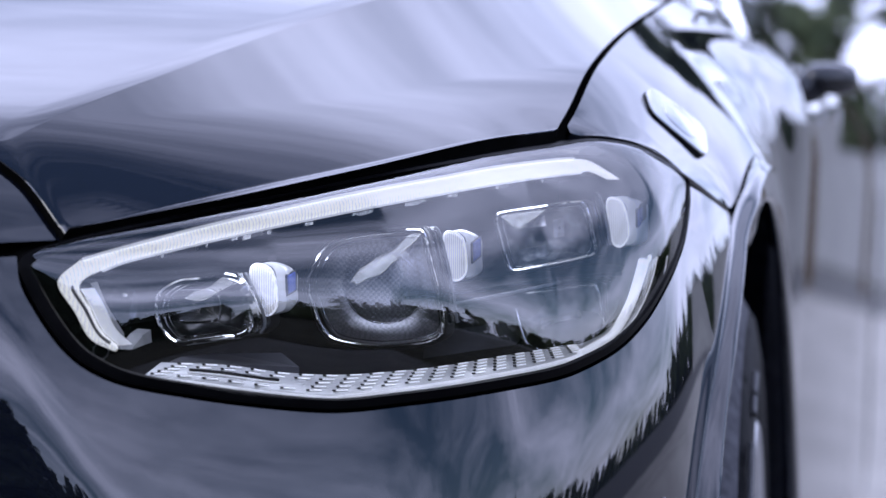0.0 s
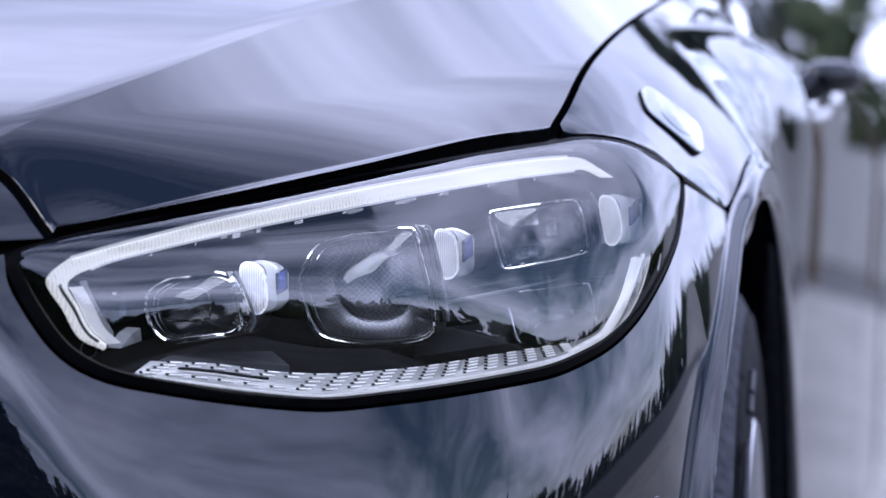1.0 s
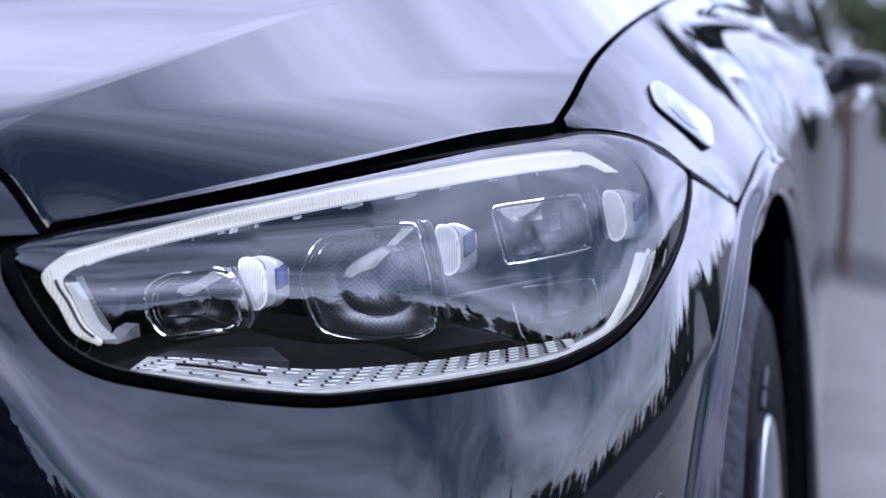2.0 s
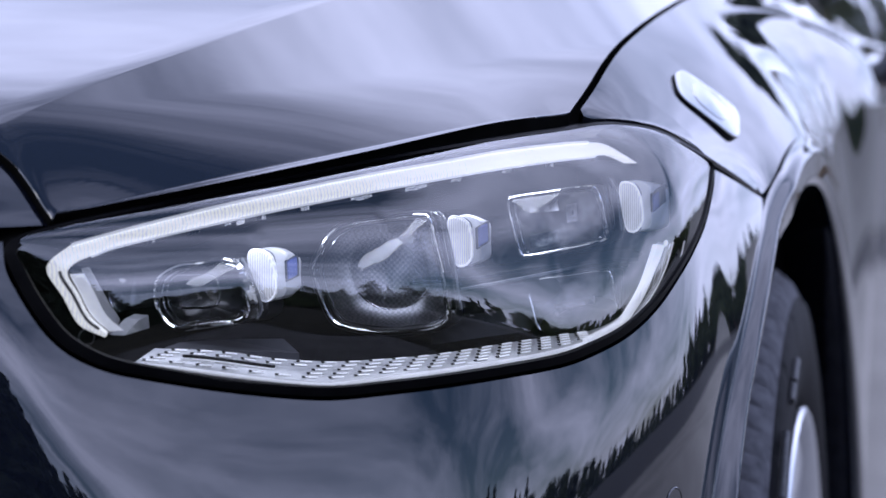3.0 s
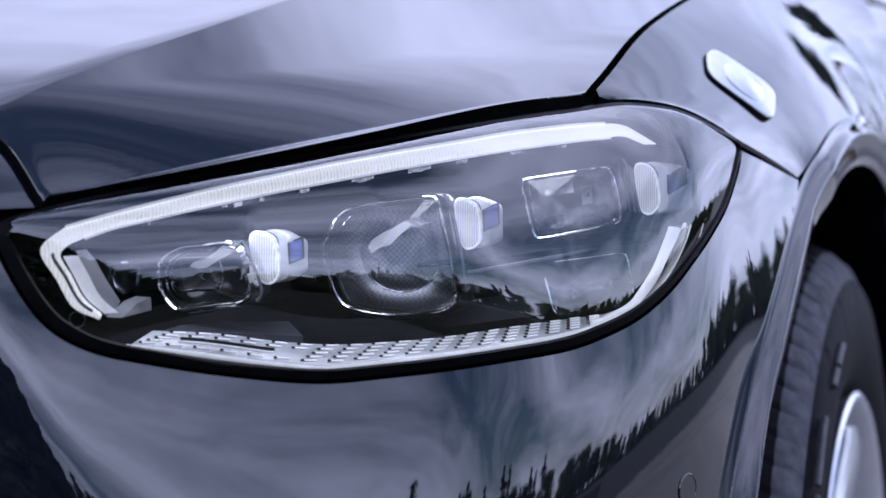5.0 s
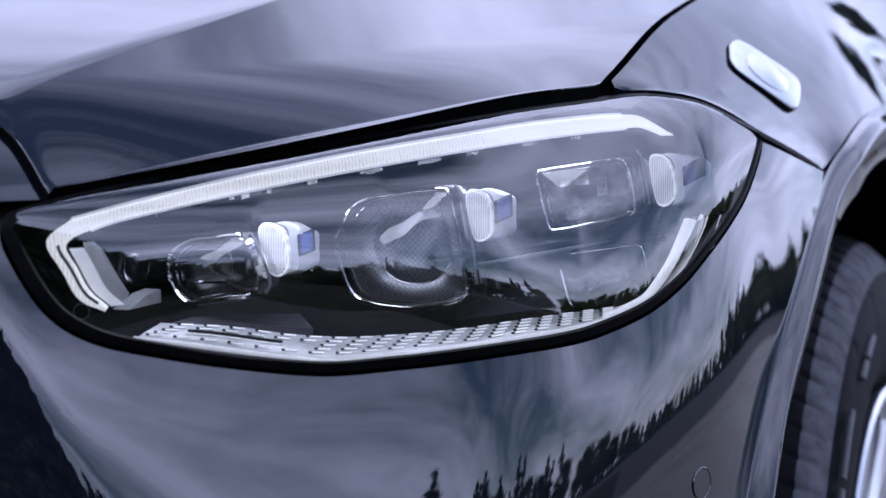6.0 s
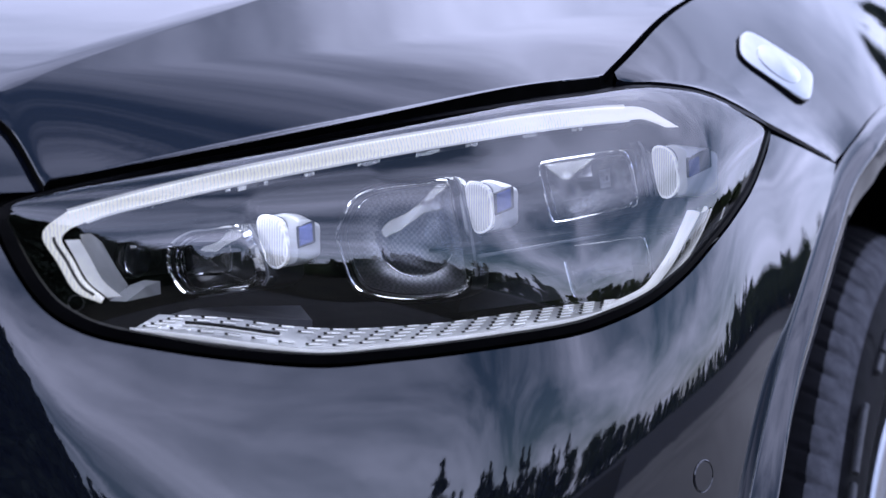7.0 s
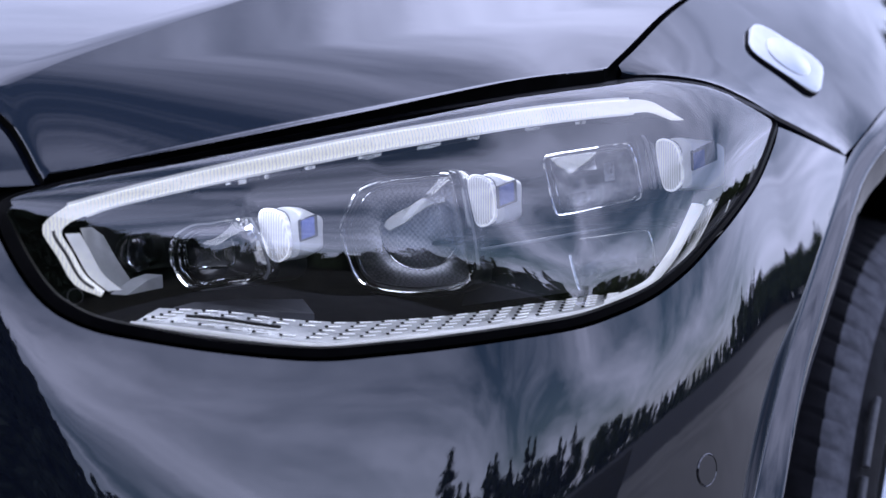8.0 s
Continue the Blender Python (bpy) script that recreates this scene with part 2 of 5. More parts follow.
def ribbon(up, low, n, thick, bulge=0.0, m=5):
    """A light guide between two edge curves given as (s, z, off): a rounded front face and a flat back."""
    a, b = (spline(up, n), spline(low, n)) if n else (up, low)
    n = len(a)
    rows = []
    for k in np.linspace(0, 1, m):
        q = a * (1 - k) + b * k
        rows.append(inside(q[:, 0], q[:, 1], q[:, 2] + bulge * math.sin(math.pi * k)))
    back = [inside(e[:, 0], e[:, 1], e[:, 2] - thick) for e in (b, a)]
    rows += back
    return loft([np.array([r[i] for r in rows]) for i in range(n)])


# ---- ground ----
ASPHALT = bump(vary(mat("asphalt", (0.2, 0.2, 0.2), 0.85), (0.042, 0.041, 0.039), (0.072, 0.070, 0.066), 3.0, 8), 120, 0.5, 0.004)
bm = bmesh.new()
bmesh.ops.create_grid(bm, x_segments=8, y_segments=8, size=900)
ground = part("ground", bm, ASPHALT, None)
tagged(ground, "grey worn asphalt of a wide open lot", "ground", kind="structure")

# ---- car body ----
car = tagged(new("car"), "glossy black saloon car with bright headlight parked on asphalt", "car")
car.location = (0, 0, 0)

# the lamp's outline in the skin
LAMP = spline([(0.5953, 0.7468), (0.6207, 0.7563), (0.6848, 0.7702), (0.7531, 0.7835), (0.8274, 0.7974), (0.9167, 0.8108), (0.9771, 0.8178),
               (1.0157, 0.822), (1.0469, 0.8224), (1.0867, 0.8195), (1.1211, 0.8109), (1.1504, 0.8004), (1.1331, 0.785), (1.0986, 0.7625),
               (1.0643, 0.7445), (1.0319, 0.7272), (1.0012, 0.7087), (0.9722, 0.6942), (0.9427, 0.6843), (0.9161, 0.6779), (0.8765, 0.673),
               (0.8348, 0.6684), (0.8062, 0.666), (0.7728, 0.6637), (0.7468, 0.6649), (0.7087, 0.6695), (0.6779, 0.6746), (0.6478, 0.6809),
               (0.6302, 0.6887), (0.6186, 0.6978), (0.6071, 0.7139), (0.5971, 0.7337)], 360, True)
LT = np.roll(LAMP, -2, 0) - np.roll(LAMP, 2, 0)
LT /= np.linalg.norm(LT, axis=1, keepdims=True)
LN = np.stack([-LT[:, 1], LT[:, 0]], 1)  # outward
LN = sum(np.roll(LN, k, 0) for k in range(-3, 4))
LN /= np.linalg.norm(LN, axis=1, keepdims=True)
TIP = int(np.argmax(LAMP[:, 0]))


def around(out, off):
    q = LAMP + LN * np.asarray(out).reshape(-1, 1)
    return shell(q[:, 0], q[:, 1], off)


# bumper: from the lamp's lower edge to the arch, the underside and the grille panel
inner = np.vstack([(LAMP + LN * 0.0035)[TIP:], (LAMP + LN * 0.0035)[:1]])[::-1]
nb = 200
inner = spline(inner[::4], nb)
arc = [(s_of_y(WY + 0.442 * math.cos(radians(a))), WZ + 0.442 * math.sin(radians(a))) for a in range(205, 116, -8)] + [(1.2672, 0.774)]
outer = spline([(0.30, 0.735), (0.30, 0.62), (0.32, 0.45), (0.36, 0.30), (0.5, 0.20), (0.75, 0.19)] + arc, nb)
rows = [shell(inner[:, 0], inner[:, 1], -0.012), shell(inner[:, 0], inner[:, 1], -0.002)]
for k in np.linspace(0, 1, 46):
    q = inner * (1 - k) + outer * k
    rows.append(shell(q[:, 0], q[:, 1], 0.0))
bm = grid(rows)
sheet(bm, [r * [-1, 1, 1] for r in rows])
# the middle of the bumper, across to the other side
mid_l = shell(outer[:60, 0], outer[:60, 1])
sheet(bm, [mid_l * [1 - k, 1, 1] + [0, -0.035 * (1 - (1 - k) ** 2), 0] for k in np.linspace(0, 2, 25)])
bumper = part("bumper", bm, PAINT, car, "glossy black front bumper with smooth curved corner")

# hood: outer flank between lamp, fender line and the raised crease, then the dome
FRONT = [(0.6194, 0.7625), (0.6854, 0.7775), (0.754, 0.7918), (0.8284, 0.8060), (0.92, 0.8213), (0.9874, 0.8275)]

def hood_z(x, y, edge, drop):
    """The hood's height: one even surface that rolls down towards its front edge."""
    u, v = x - 0.7, y - 0.4
    z = 0.88635 - 0.37021 * u + 0.37812 * v + 0.7113 * u * u - 0.69604 * u * v - 0.1946 * v * v + 0.08725 * u * v * v + 0.0708 * v ** 3
    far = np.hypot(x[..., None] - edge[:, 0], y[..., None] - edge[:, 1])
    near = far.argmin(-1)
    return z + drop[near] * np.maximum(0, 1 - far.min(-1) / 0.065) ** 2


front = spline([tuple(shell(s_, z_)) for s_, z_ in FRONT], 600)
front[0] = (0.597, 0.104, 0.762)
drop = front[:, 2] - hood_z(front[:, 0], front[:, 1], front, np.zeros(600))
run = np.linspace(0.0008, 0.12, 60)[:, None]
EDGE = np.vstack([(front[0, :2] + run * [-0.8, -0.6])[::-1], front[:, :2], front[-1, :2] + run * [0.45, 0.89]])
drop = np.convolve(np.pad(drop, 60, mode="edge"), np.hanning(121) / np.hanning(121).sum(), "valid")
drop = np.r_[np.full(60, drop[0]), drop, np.full(60, drop[-1])]


def on_hood(pts):
    p = np.array(pts, float)
    return np.column_stack([p, hood_z(p[:, 0], p[:, 1], EDGE, drop)])


CREASE = on_hood(spline([(0.5258, 0.125), (0.549, 0.135), (0.5675, 0.174), (0.590, 0.2215), (0.6165, 0.283), (0.649, 0.374), (0.681, 0.482), (0.722, 0.66), (0.754, 0.92), (0.770, 1.38)], 300))
NOSE = on_hood(spline([(0.597, 0.104), (0.5814, 0.1123), (0.5697, 0.1175), (0.5585, 0.1201), (0.5443, 0.1228), (0.5258, 0.125)], 60))
SHUT = on_hood(spline([(0.8294, 0.3681), (0.8302, 0.3836), (0.8316, 0.4026), (0.8325, 0.430), (0.8325, 0.4847), (0.8325, 0.5685), (0.833, 0.65), (0.8338, 0.735), (0.834, 0.9034), (0.832, 1.117), (0.828, 1.38)], 300))


def ease(p, n, power):
    """Points on a curve, denser at its start."""
    q = np.asarray(p, float)
    w = np.linspace(0, 1, n) ** power * (len(q) - 1)
    return np.stack([np.interp(w, np.arange(len(q)), q[:, k]) for k in range(q.shape[1])], 1)


nu, nv = 130, 120
U, V = np.meshgrid(np.linspace(0, 1, nu), np.linspace(0, 1, nv))
U, V = U[..., None], V[..., None]
c0, c1 = ease(front[:, :2], nu, 1.0), ease(CREASE[:, :2], nu, 1.5)
back = np.linspace(SHUT[-1, :2], CREASE[-1, :2], 40)[1:]
d0, d1 = ease(NOSE[:, :2], nv, 1.2), ease(np.vstack([SHUT[:, :2], back]), nv, 1.7)
xy = (1 - V) * c0[None] + V * c1[None] + (1 - U) * d0[:, None] + U * d1[:, None]
xy -= (1 - U) * (1 - V) * c0[0] + U * (1 - V) * c0[-1] + (1 - U) * V * c1[0] + U * V * c1[-1]
flank = np.concatenate([xy, hood_z(xy[..., 0], xy[..., 1], EDGE, drop)[..., None]], -1)
bm = bmesh.new()
sheet(bm, flank)
flanges = []
for edge_, inner_ in ((flank[0], flank[2]), (flank[:, -1], flank[:, -3]), (flank[:, 0], flank[:, 2])):
    fn = np.cross(np.gradient(edge_, axis=0), inner_ - edge_)
    fn /= np.linalg.norm(fn, axis=1, keepdims=True)
    fn *= np.where(fn[:, 2:] > 0, -1, 1)  # into the body
    fn = np.stack([np.convolve(np.pad(fn[:, k], 6, mode="edge"), np.ones(13) / 13, "valid") for k in range(3)], 1)
    out_ = edge_ - inner_
    out_ /= np.linalg.norm(out_, axis=1, keepdims=True)
    rim_ = edge_ + 0.0007 * fn + 0.0004 * out_
    sheet(bm, [edge_, rim_])
    flanges.append([rim_, edge_ + 0.003 * fn + 0.0003 * out_, edge_ + 0.010 * fn])
# the dome between the two creases
CROWN = 0.035
c = flank[-1]
nose = np.exp(-np.linspace(0, 1, nu) * 9)
dome = []
for k in np.linspace(0, 2, 61):
    w = abs(1 - k)
    dome.append(np.stack([c[:, 0] * (1 - k), c[:, 1] - 0.09 * nose * (1 - w ** 2), c[:, 2] + CROWN * (1 - w ** 2) * (1 - 0.3 * nose)], 1))
sheet(bm, dome)
sheet(bm, flank * [-1, 1, 1])
hood = part("hood", bm, PAINT, car, "black hood with a long raised crease")

for rows in flanges:
    part("hood_flange", grid(rows), SEAL, hood, "black folded edge of the hood")

# panel beside the grille
rows = []
for k in np.linspace(0, 1, 20):
    r = ease(NOSE, 24, 1.0) * (1 - k) + spline([(0.30, 0.0, 0.742), (0.30, 0.02, 0.80), (0.30, 0.03, 0.83)], 24) * k
    rows.append(r + [-0.003 * (1 - k) - 0.002, -0.002, -0.004 * (1 - k)])
bm = grid([rows[0] + [0.004, 0.02, 0]] + rows)
part("grille_surround", bm, PAINT, car, "dark painted panel round the grille")

# fender: from the hood's shut line down to the lamp, the bumper and the arch
low = [(0.8375, 0.380, 0.8268)] + [tuple(shell(s, z)) for s, z in ((1.0157, 0.8255), (1.0475, 0.8260), (1.0885, 0.8230), (1.1230, 0.8145), (1.1535, 0.8035))]
low += [tuple(shell(1.1504 + 0.1168 * k, 0.8037 - 0.0264 * k)) for k in (0.3, 0.55, 0.8, 1.0)]
XR = ([205, 180, 150, 117, 90, 40, -20], [0.90, 0.912, 0.921, 0.930, 0.933, 0.935, 0.938])


def arch_x(a):
    return float(np.interp(-a, [-v for v in XR[0]], XR[1]))


low += [(arch_x(a), WY + 0.442 * math.cos(radians(a)), WZ + 0.442 * math.sin(radians(a))) for a in (112, 104, 96, 88, 78, 66, 52, 38, 24, 10, -4, -18)]
low += [(0.940, 1.40, 0.22)]
nl = 260
t = np.linspace(0, 1, nl) ** 1.7
lo = spline(low, 1600)
lo = np.stack([np.interp(t * 1599, np.arange(1600), lo[:, k]) for k in range(3)], 1)
top = SHUT
want = np.interp(t, [0, 0.06, 0.16, 0.22, 0.32, 0.45, 0.60, 1.0], [0.38, 0.40, 0.52, 0.60, 0.76, 0.95, 1.12, 1.38])
hi = np.stack([np.interp(want, top[:, 1], top[:, k]) for k in range(3)], 1) + [0.0055, 0, -0.0005]
wing = np.array([hi * (1 - k) + lo * k for k in np.linspace(0, 1, 48)])
SIDE = [(0.915, 0.22), (0.925, 0.32), (0.930, 0.45), (0.934, 0.58), (0.940, 0.70), (0.946, 0.80), (0.949, 0.865), (0.940, 0.915), (0.915, 0.95), (0.880, 0.974)]
end = spline([tuple(hi[-1])] + [(x - 0.006, 1.40, z) for x, z in SIDE[::-1]], 48)
for _ in range(900):
    wing[1:-1, 1:-1] = 0.25 * (wing[2:, 1:-1] + wing[:-2, 1:-1] + wing[1:-1, 2:] + wing[1:-1, :-2])
amount = np.interp(t, [0, 0.1, 0.2, 0.35, 0.6, 1.0], [0.0, 0.004, 0.006, 0.014, 0.024, 0.0])
K = np.linspace(0, 1, 48)[:, None]
swell = 4 * K * (1 - K) * (0.7 + 0.6 * K) * amount[None]
wing = wing + swell[..., None] * np.array([0.75, 0, 0.62])
w_ = np.clip((t - 0.34) / 0.66, 0, 1)
w_ = (w_ * w_ * (3 - 2 * w_))[None, :, None]
wing = wing + (end - wing[:, -1])[:, None] * w_
rows = [hi + [-0.003, 0, -0.016], hi + [-0.001, 0, -0.004]] + list(wing)
rows += [lo + [-0.002, 0.001, -0.004], lo + [-0.012, 0.004, -0.012]]
fender = part("fender", grid(rows), PAINT, car, "black front wing with a soft shoulder")

# flared lip round the wheel arch
rows = []
for dr, dx, out_k in ((0.450, -0.002, 0), (0.4445, 0.0, 0), (0.4432, 0.0, 0.14), (0.4405, 0.0, 0.68), (0.4378, 0.0, 1.20), (0.4362, 0.0, 1.32), (0.4345, 0.0, 1.32), (0.4265, 0.0, 1.13), (0.4180, 0.0, 0.92), (0.4135, -0.0003, 0.80), (0.4115, -0.0018, 0.77), (0.411, -0.004, 0.74), (0.412, -0.013, 0.74), (0.430, -0.06, 0.74)):
    ring = []
    for a in np.linspace(206, -20, 130):
        y, z = WY + dr * math.cos(radians(a)), WZ + dr * math.sin(radians(a))
        x = arch_x(a)
        if a > 112:
            w = min(1, (a - 112) / 8)
            yo, zo = WY + 0.442 * math.cos(radians(a)), WZ + 0.442 * math.sin(radians(a))
            x = x * (1 - w) + w * float(shell(s_of_y(yo), zo)[0])
        flare = float(np.interp(a, [60, 112, 134, 142, 153, 180, 206], [0.003, 0.006, 0.007, 0.0085, 0.0115, 0.014, 0.014]))
        ring.append((x + dx + flare * out_k, y, z))
    rows.append(np.array(ring))
part("wheel_arch_lip", grid(rows), PAINT, car, "flared black wheel arch lip")
rows = [[(x, WY + r * math.cos(a), WZ + r * math.sin(a)) for a in np.linspace(radians(215), radians(-35), 60)] for x, r in ((0.885, 0.428), (0.80, 0.44), (0.58, 0.44), (0.575, 0.2))]
part("wheel_arch_liner", grid(rows), BLACK, car, "black moulded wheel arch liner")

# dark seal in the gaps round the lamp and along the shut lines
part("lamp_seal", grid([around(0.0008, -0.0065), around(0.004, -0.011), around(0.016, -0.014), around(0.024, -0.03)], True), SEAL, car, "black rubber seal round the headlight")
q = ease(SHUT[12:], 90, 1.4)
sf = np.linspace(0.60, 1.05, 90)
zf = np.interp(sf, [p[0] for p in FRONT] + [1.05], [p[1] for p in FRONT] + [0.829])
part("hood_seal", grid([shell(sf, zf - 0.012, -0.016), shell(sf, zf - 0.002, -0.016), shell(sf, zf + 0.008, -0.020), shell(sf, zf + 0.014, -0.034)]), SEAL, car, "black rubber seal under the hood's front edge")
part("shut_line_seal", grid([q + [-0.012, 0, -0.014], q + [0.002, 0, -0.013], q + [0.018, 0, -0.020]]), SEAL, car, "dark rubber strip under the hood edge")
q = np.array([shell(1.140 + 0.1272 * k, 0.804 - 0.0284 * k) for k in np.linspace(0, 1, 40)]) + [0.008, 0, 0]
part("shut_line_seal", grid([q + [-0.022, 0, 0.012], q + [-0.014, 0, 0.0], q + [-0.016, 0, -0.012]]), SEAL, car, "dark rubber strip between wing and bumper")

# parking sensor
sc = shell(1.010, 0.5875)
sn = np.cross(shell(1.011, 0.5875) - sc, shell(1.010, 0.5915) - sc)
sn = Vector(sn / np.linalg.norm(sn))
if sn.x < 0:
    sn = -sn
rot = sn.to_track_quat("Z", "Y").to_matrix().to_4x4()
bm = bmesh.new()
ring = lambda r, z: [tuple((Matrix.Translation(sc) @ rot) @ Vector((r * math.cos(a), r * math.sin(a), z))) for a in np.linspace(0, 2 * math.pi, 32, endpoint=False)]
bm = loft([ring(0.0092, -0.006), ring(0.0092, 0.0002), ring(0.0089, 0.0005), ring(0.0070, 0.0005)], False, True)
sensor = part("parking_sensor", bm, PAINT, car, "small round parking sensor")
bm = grid([ring(0.0092, 0.0002), ring(0.0097, 0.0007), ring(0.0102, 0.0002)], True)
part("sensor_ring", bm, PAINT, sensor)

# ---- headlight ----
rows = [around(0.0, -0.004), around(0.007, -0.013), around(0.013, -0.03), around(0.012, -0.085), around(0.0, -0.135)]
mid = LAMP.mean(0)
for k in (0.75, 0.5, 0.25, 0.02):
    q = mid + (LAMP + LN * -0.015 - mid) * k
    rows.append(inside(q[:, 0], q[:, 1], -0.14))
headlight = part("headlight", grid(rows, True), SEAL, car, "large headlight with clear cover, white light strip and lens modules")

# clear cover, domed slightly over the opening
top_i = np.vstack([LAMP[:TIP + 1]])
bot_i = np.vstack([LAMP[:1], LAMP[TIP:][::-1]])
a, b = spline(top_i[::3], 140), spline(bot_i[::3], 140)
a[0] = b[0] = LAMP[0]
ends = np.linspace(0, 1, 140)
rows = []
for k in np.linspace(0, 1, 60):
    q = a * (1 - k) + b * k
    rise = k ** np.interp(q[:, 0], [0.60, 0.72, 0.85, 0.95], [0.42, 0.45, 0.55, 0.6]) * (1 - k)
    swell = np.interp(q[:, 0], [0.60, 0.70, 0.80, 0.92], [0.062, 0.070, 0.070, 0.030]) * rise
    rows.append(shell(q[:, 0], q[:, 1], swell * np.minimum(1, np.minimum(ends * 4, ends[::-1] * 5))))
cover = part("clear_cover", grid(rows), COVER, headlight, "clear polycarbonate headlight cover")
wide = 0.0026 + 0.0012 * np.clip(-LN[:, 1], 0, 1) * np.clip((1.02 - LAMP[:, 0]) * 12, 0, 1) + 0.003 * np.clip(-LN[:, 0], 0, 1)
part("cover_rim", grid([around(0.0015, -0.008), around(0.0012, 0.0004), around(-0.001, 0.0012), around(-wide, 0.0022), around(-wide - 0.001, -0.001)], True), GLOSSBLACK, headlight, "gloss black edge of the cover")

# light strip along the top, round the inner corner
DRL = bump(mat("light_guide", (0.5, 0.51, 0.53), 0.25), 900, 0.3, 0.0006)
glow(DRL, (1.0, 0.98, 0.94), 0.85)
nd = DRL.node_tree
wv = nd.nodes.new("ShaderNodeTexWave")
wv.wave_type, wv.bands_direction = "BANDS", "X"
wv.inputs["Scale"].default_value, wv.inputs["Distortion"].default_value = 150.0, 3.6
wv.inputs["Detail"].default_value, wv.inputs["Detail Scale"].default_value = 2.0, 2.5
mp = nd.nodes.new("ShaderNodeMapping")
mp.inputs["Rotation"].default_value = (0, 0, radians(-38))
tc = nd.nodes.new("ShaderNodeTexCoord")
rp = nd.nodes.new("ShaderNodeValToRGB")
rp.color_ramp.elements[0].position, rp.color_ramp.elements[1].position = 0.08, 0.5
rp.color_ramp.elements[0].color, rp.color_ramp.elements[1].color = (0.54, 0.56, 0.66, 1), (0.92, 0.94, 1.0, 1)
nd.links.new(tc.outputs["Object"], mp.inputs[0])
nd.links.new(mp.outputs[0], wv.inputs["Vector"])
nd.links.new(wv.outputs["Fac"], rp.inputs[0])
nd.links.new(rp.outputs[0], nd.nodes["Principled BSDF"].inputs["Emission Color"])
D = -0.018
up = [(0.6318, 0.7463, D), (0.6545, 0.7526, D), (0.6872, 0.7608, D), (0.7208, 0.7686, D), (0.7555, 0.7758, D), (0.7916, 0.783, D), (0.8302, 0.7896, D), (0.8727, 0.7959, D), (0.9219, 0.8028, D), (0.9786, 0.8082, D), (1.0150, 0.8102, D)]
dn = [(0.6425, 0.7407, D), (0.6573, 0.7457, D), (0.6869, 0.7526, D), (0.7202, 0.7599, D), (0.7544, 0.7668, D), (0.7898, 0.7734, D), (0.8274, 0.7799, D), (0.8684, 0.7863, D), (0.9148, 0.7927, D), (0.9681, 0.7984, D), (1.0090, 0.8016, D)]
# edges that are no lamps glow a little, in place of their highlights
SHEEN = glow(vary(mat("highlight_glow", (0.7, 0.71, 0.75), 0.2), (0.6, 0.61, 0.66), (0.8, 0.81, 0.84), 90), (0.80, 0.84, 1.0), 0.50)
cu = [(0.6503, 0.6955, -0.034), (0.6356, 0.7026, -0.026), (0.6264, 0.718, -0.02), (0.6183, 0.7309, D), (0.6202, 0.738, D), (0.6318, 0.7463, D)]
cd = [(0.6525, 0.6985, -0.036), (0.6420, 0.7075, -0.03), (0.6345, 0.7205, -0.022), (0.6288, 0.7305, D), (0.6325, 0.7362, D), (0.6425, 0.7407, D)]
sl = (spline(cu, 60) * 0.42 + spline(cd, 60) * 0.58)[6:44]
part("strip_slot", tube([inside(s, z, o + 0.0026) for s, z, o in sl], 0.0010), GREY, headlight, "narrow grey groove in the light strip")
tu = [(1.0150, 0.8102, D), (1.0288, 0.8107, D), (1.0430, 0.8092, D), (1.0530, 0.8045, D), (1.0640, 0.7985, D)]
td = [(1.0090, 0.8016, D), (1.0210, 0.8024, D), (1.0330, 0.8028, D), (1.0450, 0.8015, D), (1.0590, 0.7980, D)]
edges = [np.vstack([spline(p, 60)[:-1], spline(q, 160)[:-1], spline(r, 24)]) for p, q, r in ((cu, up, tu), (cd, dn, td))]
part("light_strip", ribbon(edges[0], edges[1], 0, 0.006, 0.0025, 7), DRL, headlight, "lit white daytime running light strip")
# thin clear edges along the strip, with a little added glow
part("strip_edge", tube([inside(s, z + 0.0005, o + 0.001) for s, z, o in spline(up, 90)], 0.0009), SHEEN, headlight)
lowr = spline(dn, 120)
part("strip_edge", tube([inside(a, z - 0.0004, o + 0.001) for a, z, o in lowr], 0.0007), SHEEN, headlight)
rows = [[inside(s, z - 0.0006, o - 0.001) for s, z, o in lowr], [inside(s, z - 0.0036, o - 0.006) for s, z, o in lowr], [inside(s, z - 0.004, o - 0.012) for s, z, o in lowr]]
part("strip_trim", grid(np.array(rows)), DARKGREY, headlight, "dark trim under the light strip")
rnd = random.Random(4)
for s, w in ((0.676, 0.010), (0.700, 0.007), (0.722, 0.012), (0.741, 0.006), (0.766, 0.010), (0.800, 0.015), (0.838, 0.016), (0.872, 0.009), (0.915, 0.012), (0.955, 0.01)):
    seg = [np.array([np.interp(s + d, lowr[:, 0], lowr[:, k]) for k in range(3)]) for d in np.linspace(0, w, 6)]
    rows = [[inside(a, z - 0.0016, o - 0.002) for a, z, o in seg], [inside(a, z - 0.0016 - rnd.uniform(0.0012, 0.0028), o - 0.0035) for a, z, o in seg]]
    part("clip", grid(np.array(rows)), CHROME, headlight, "small bright clip")

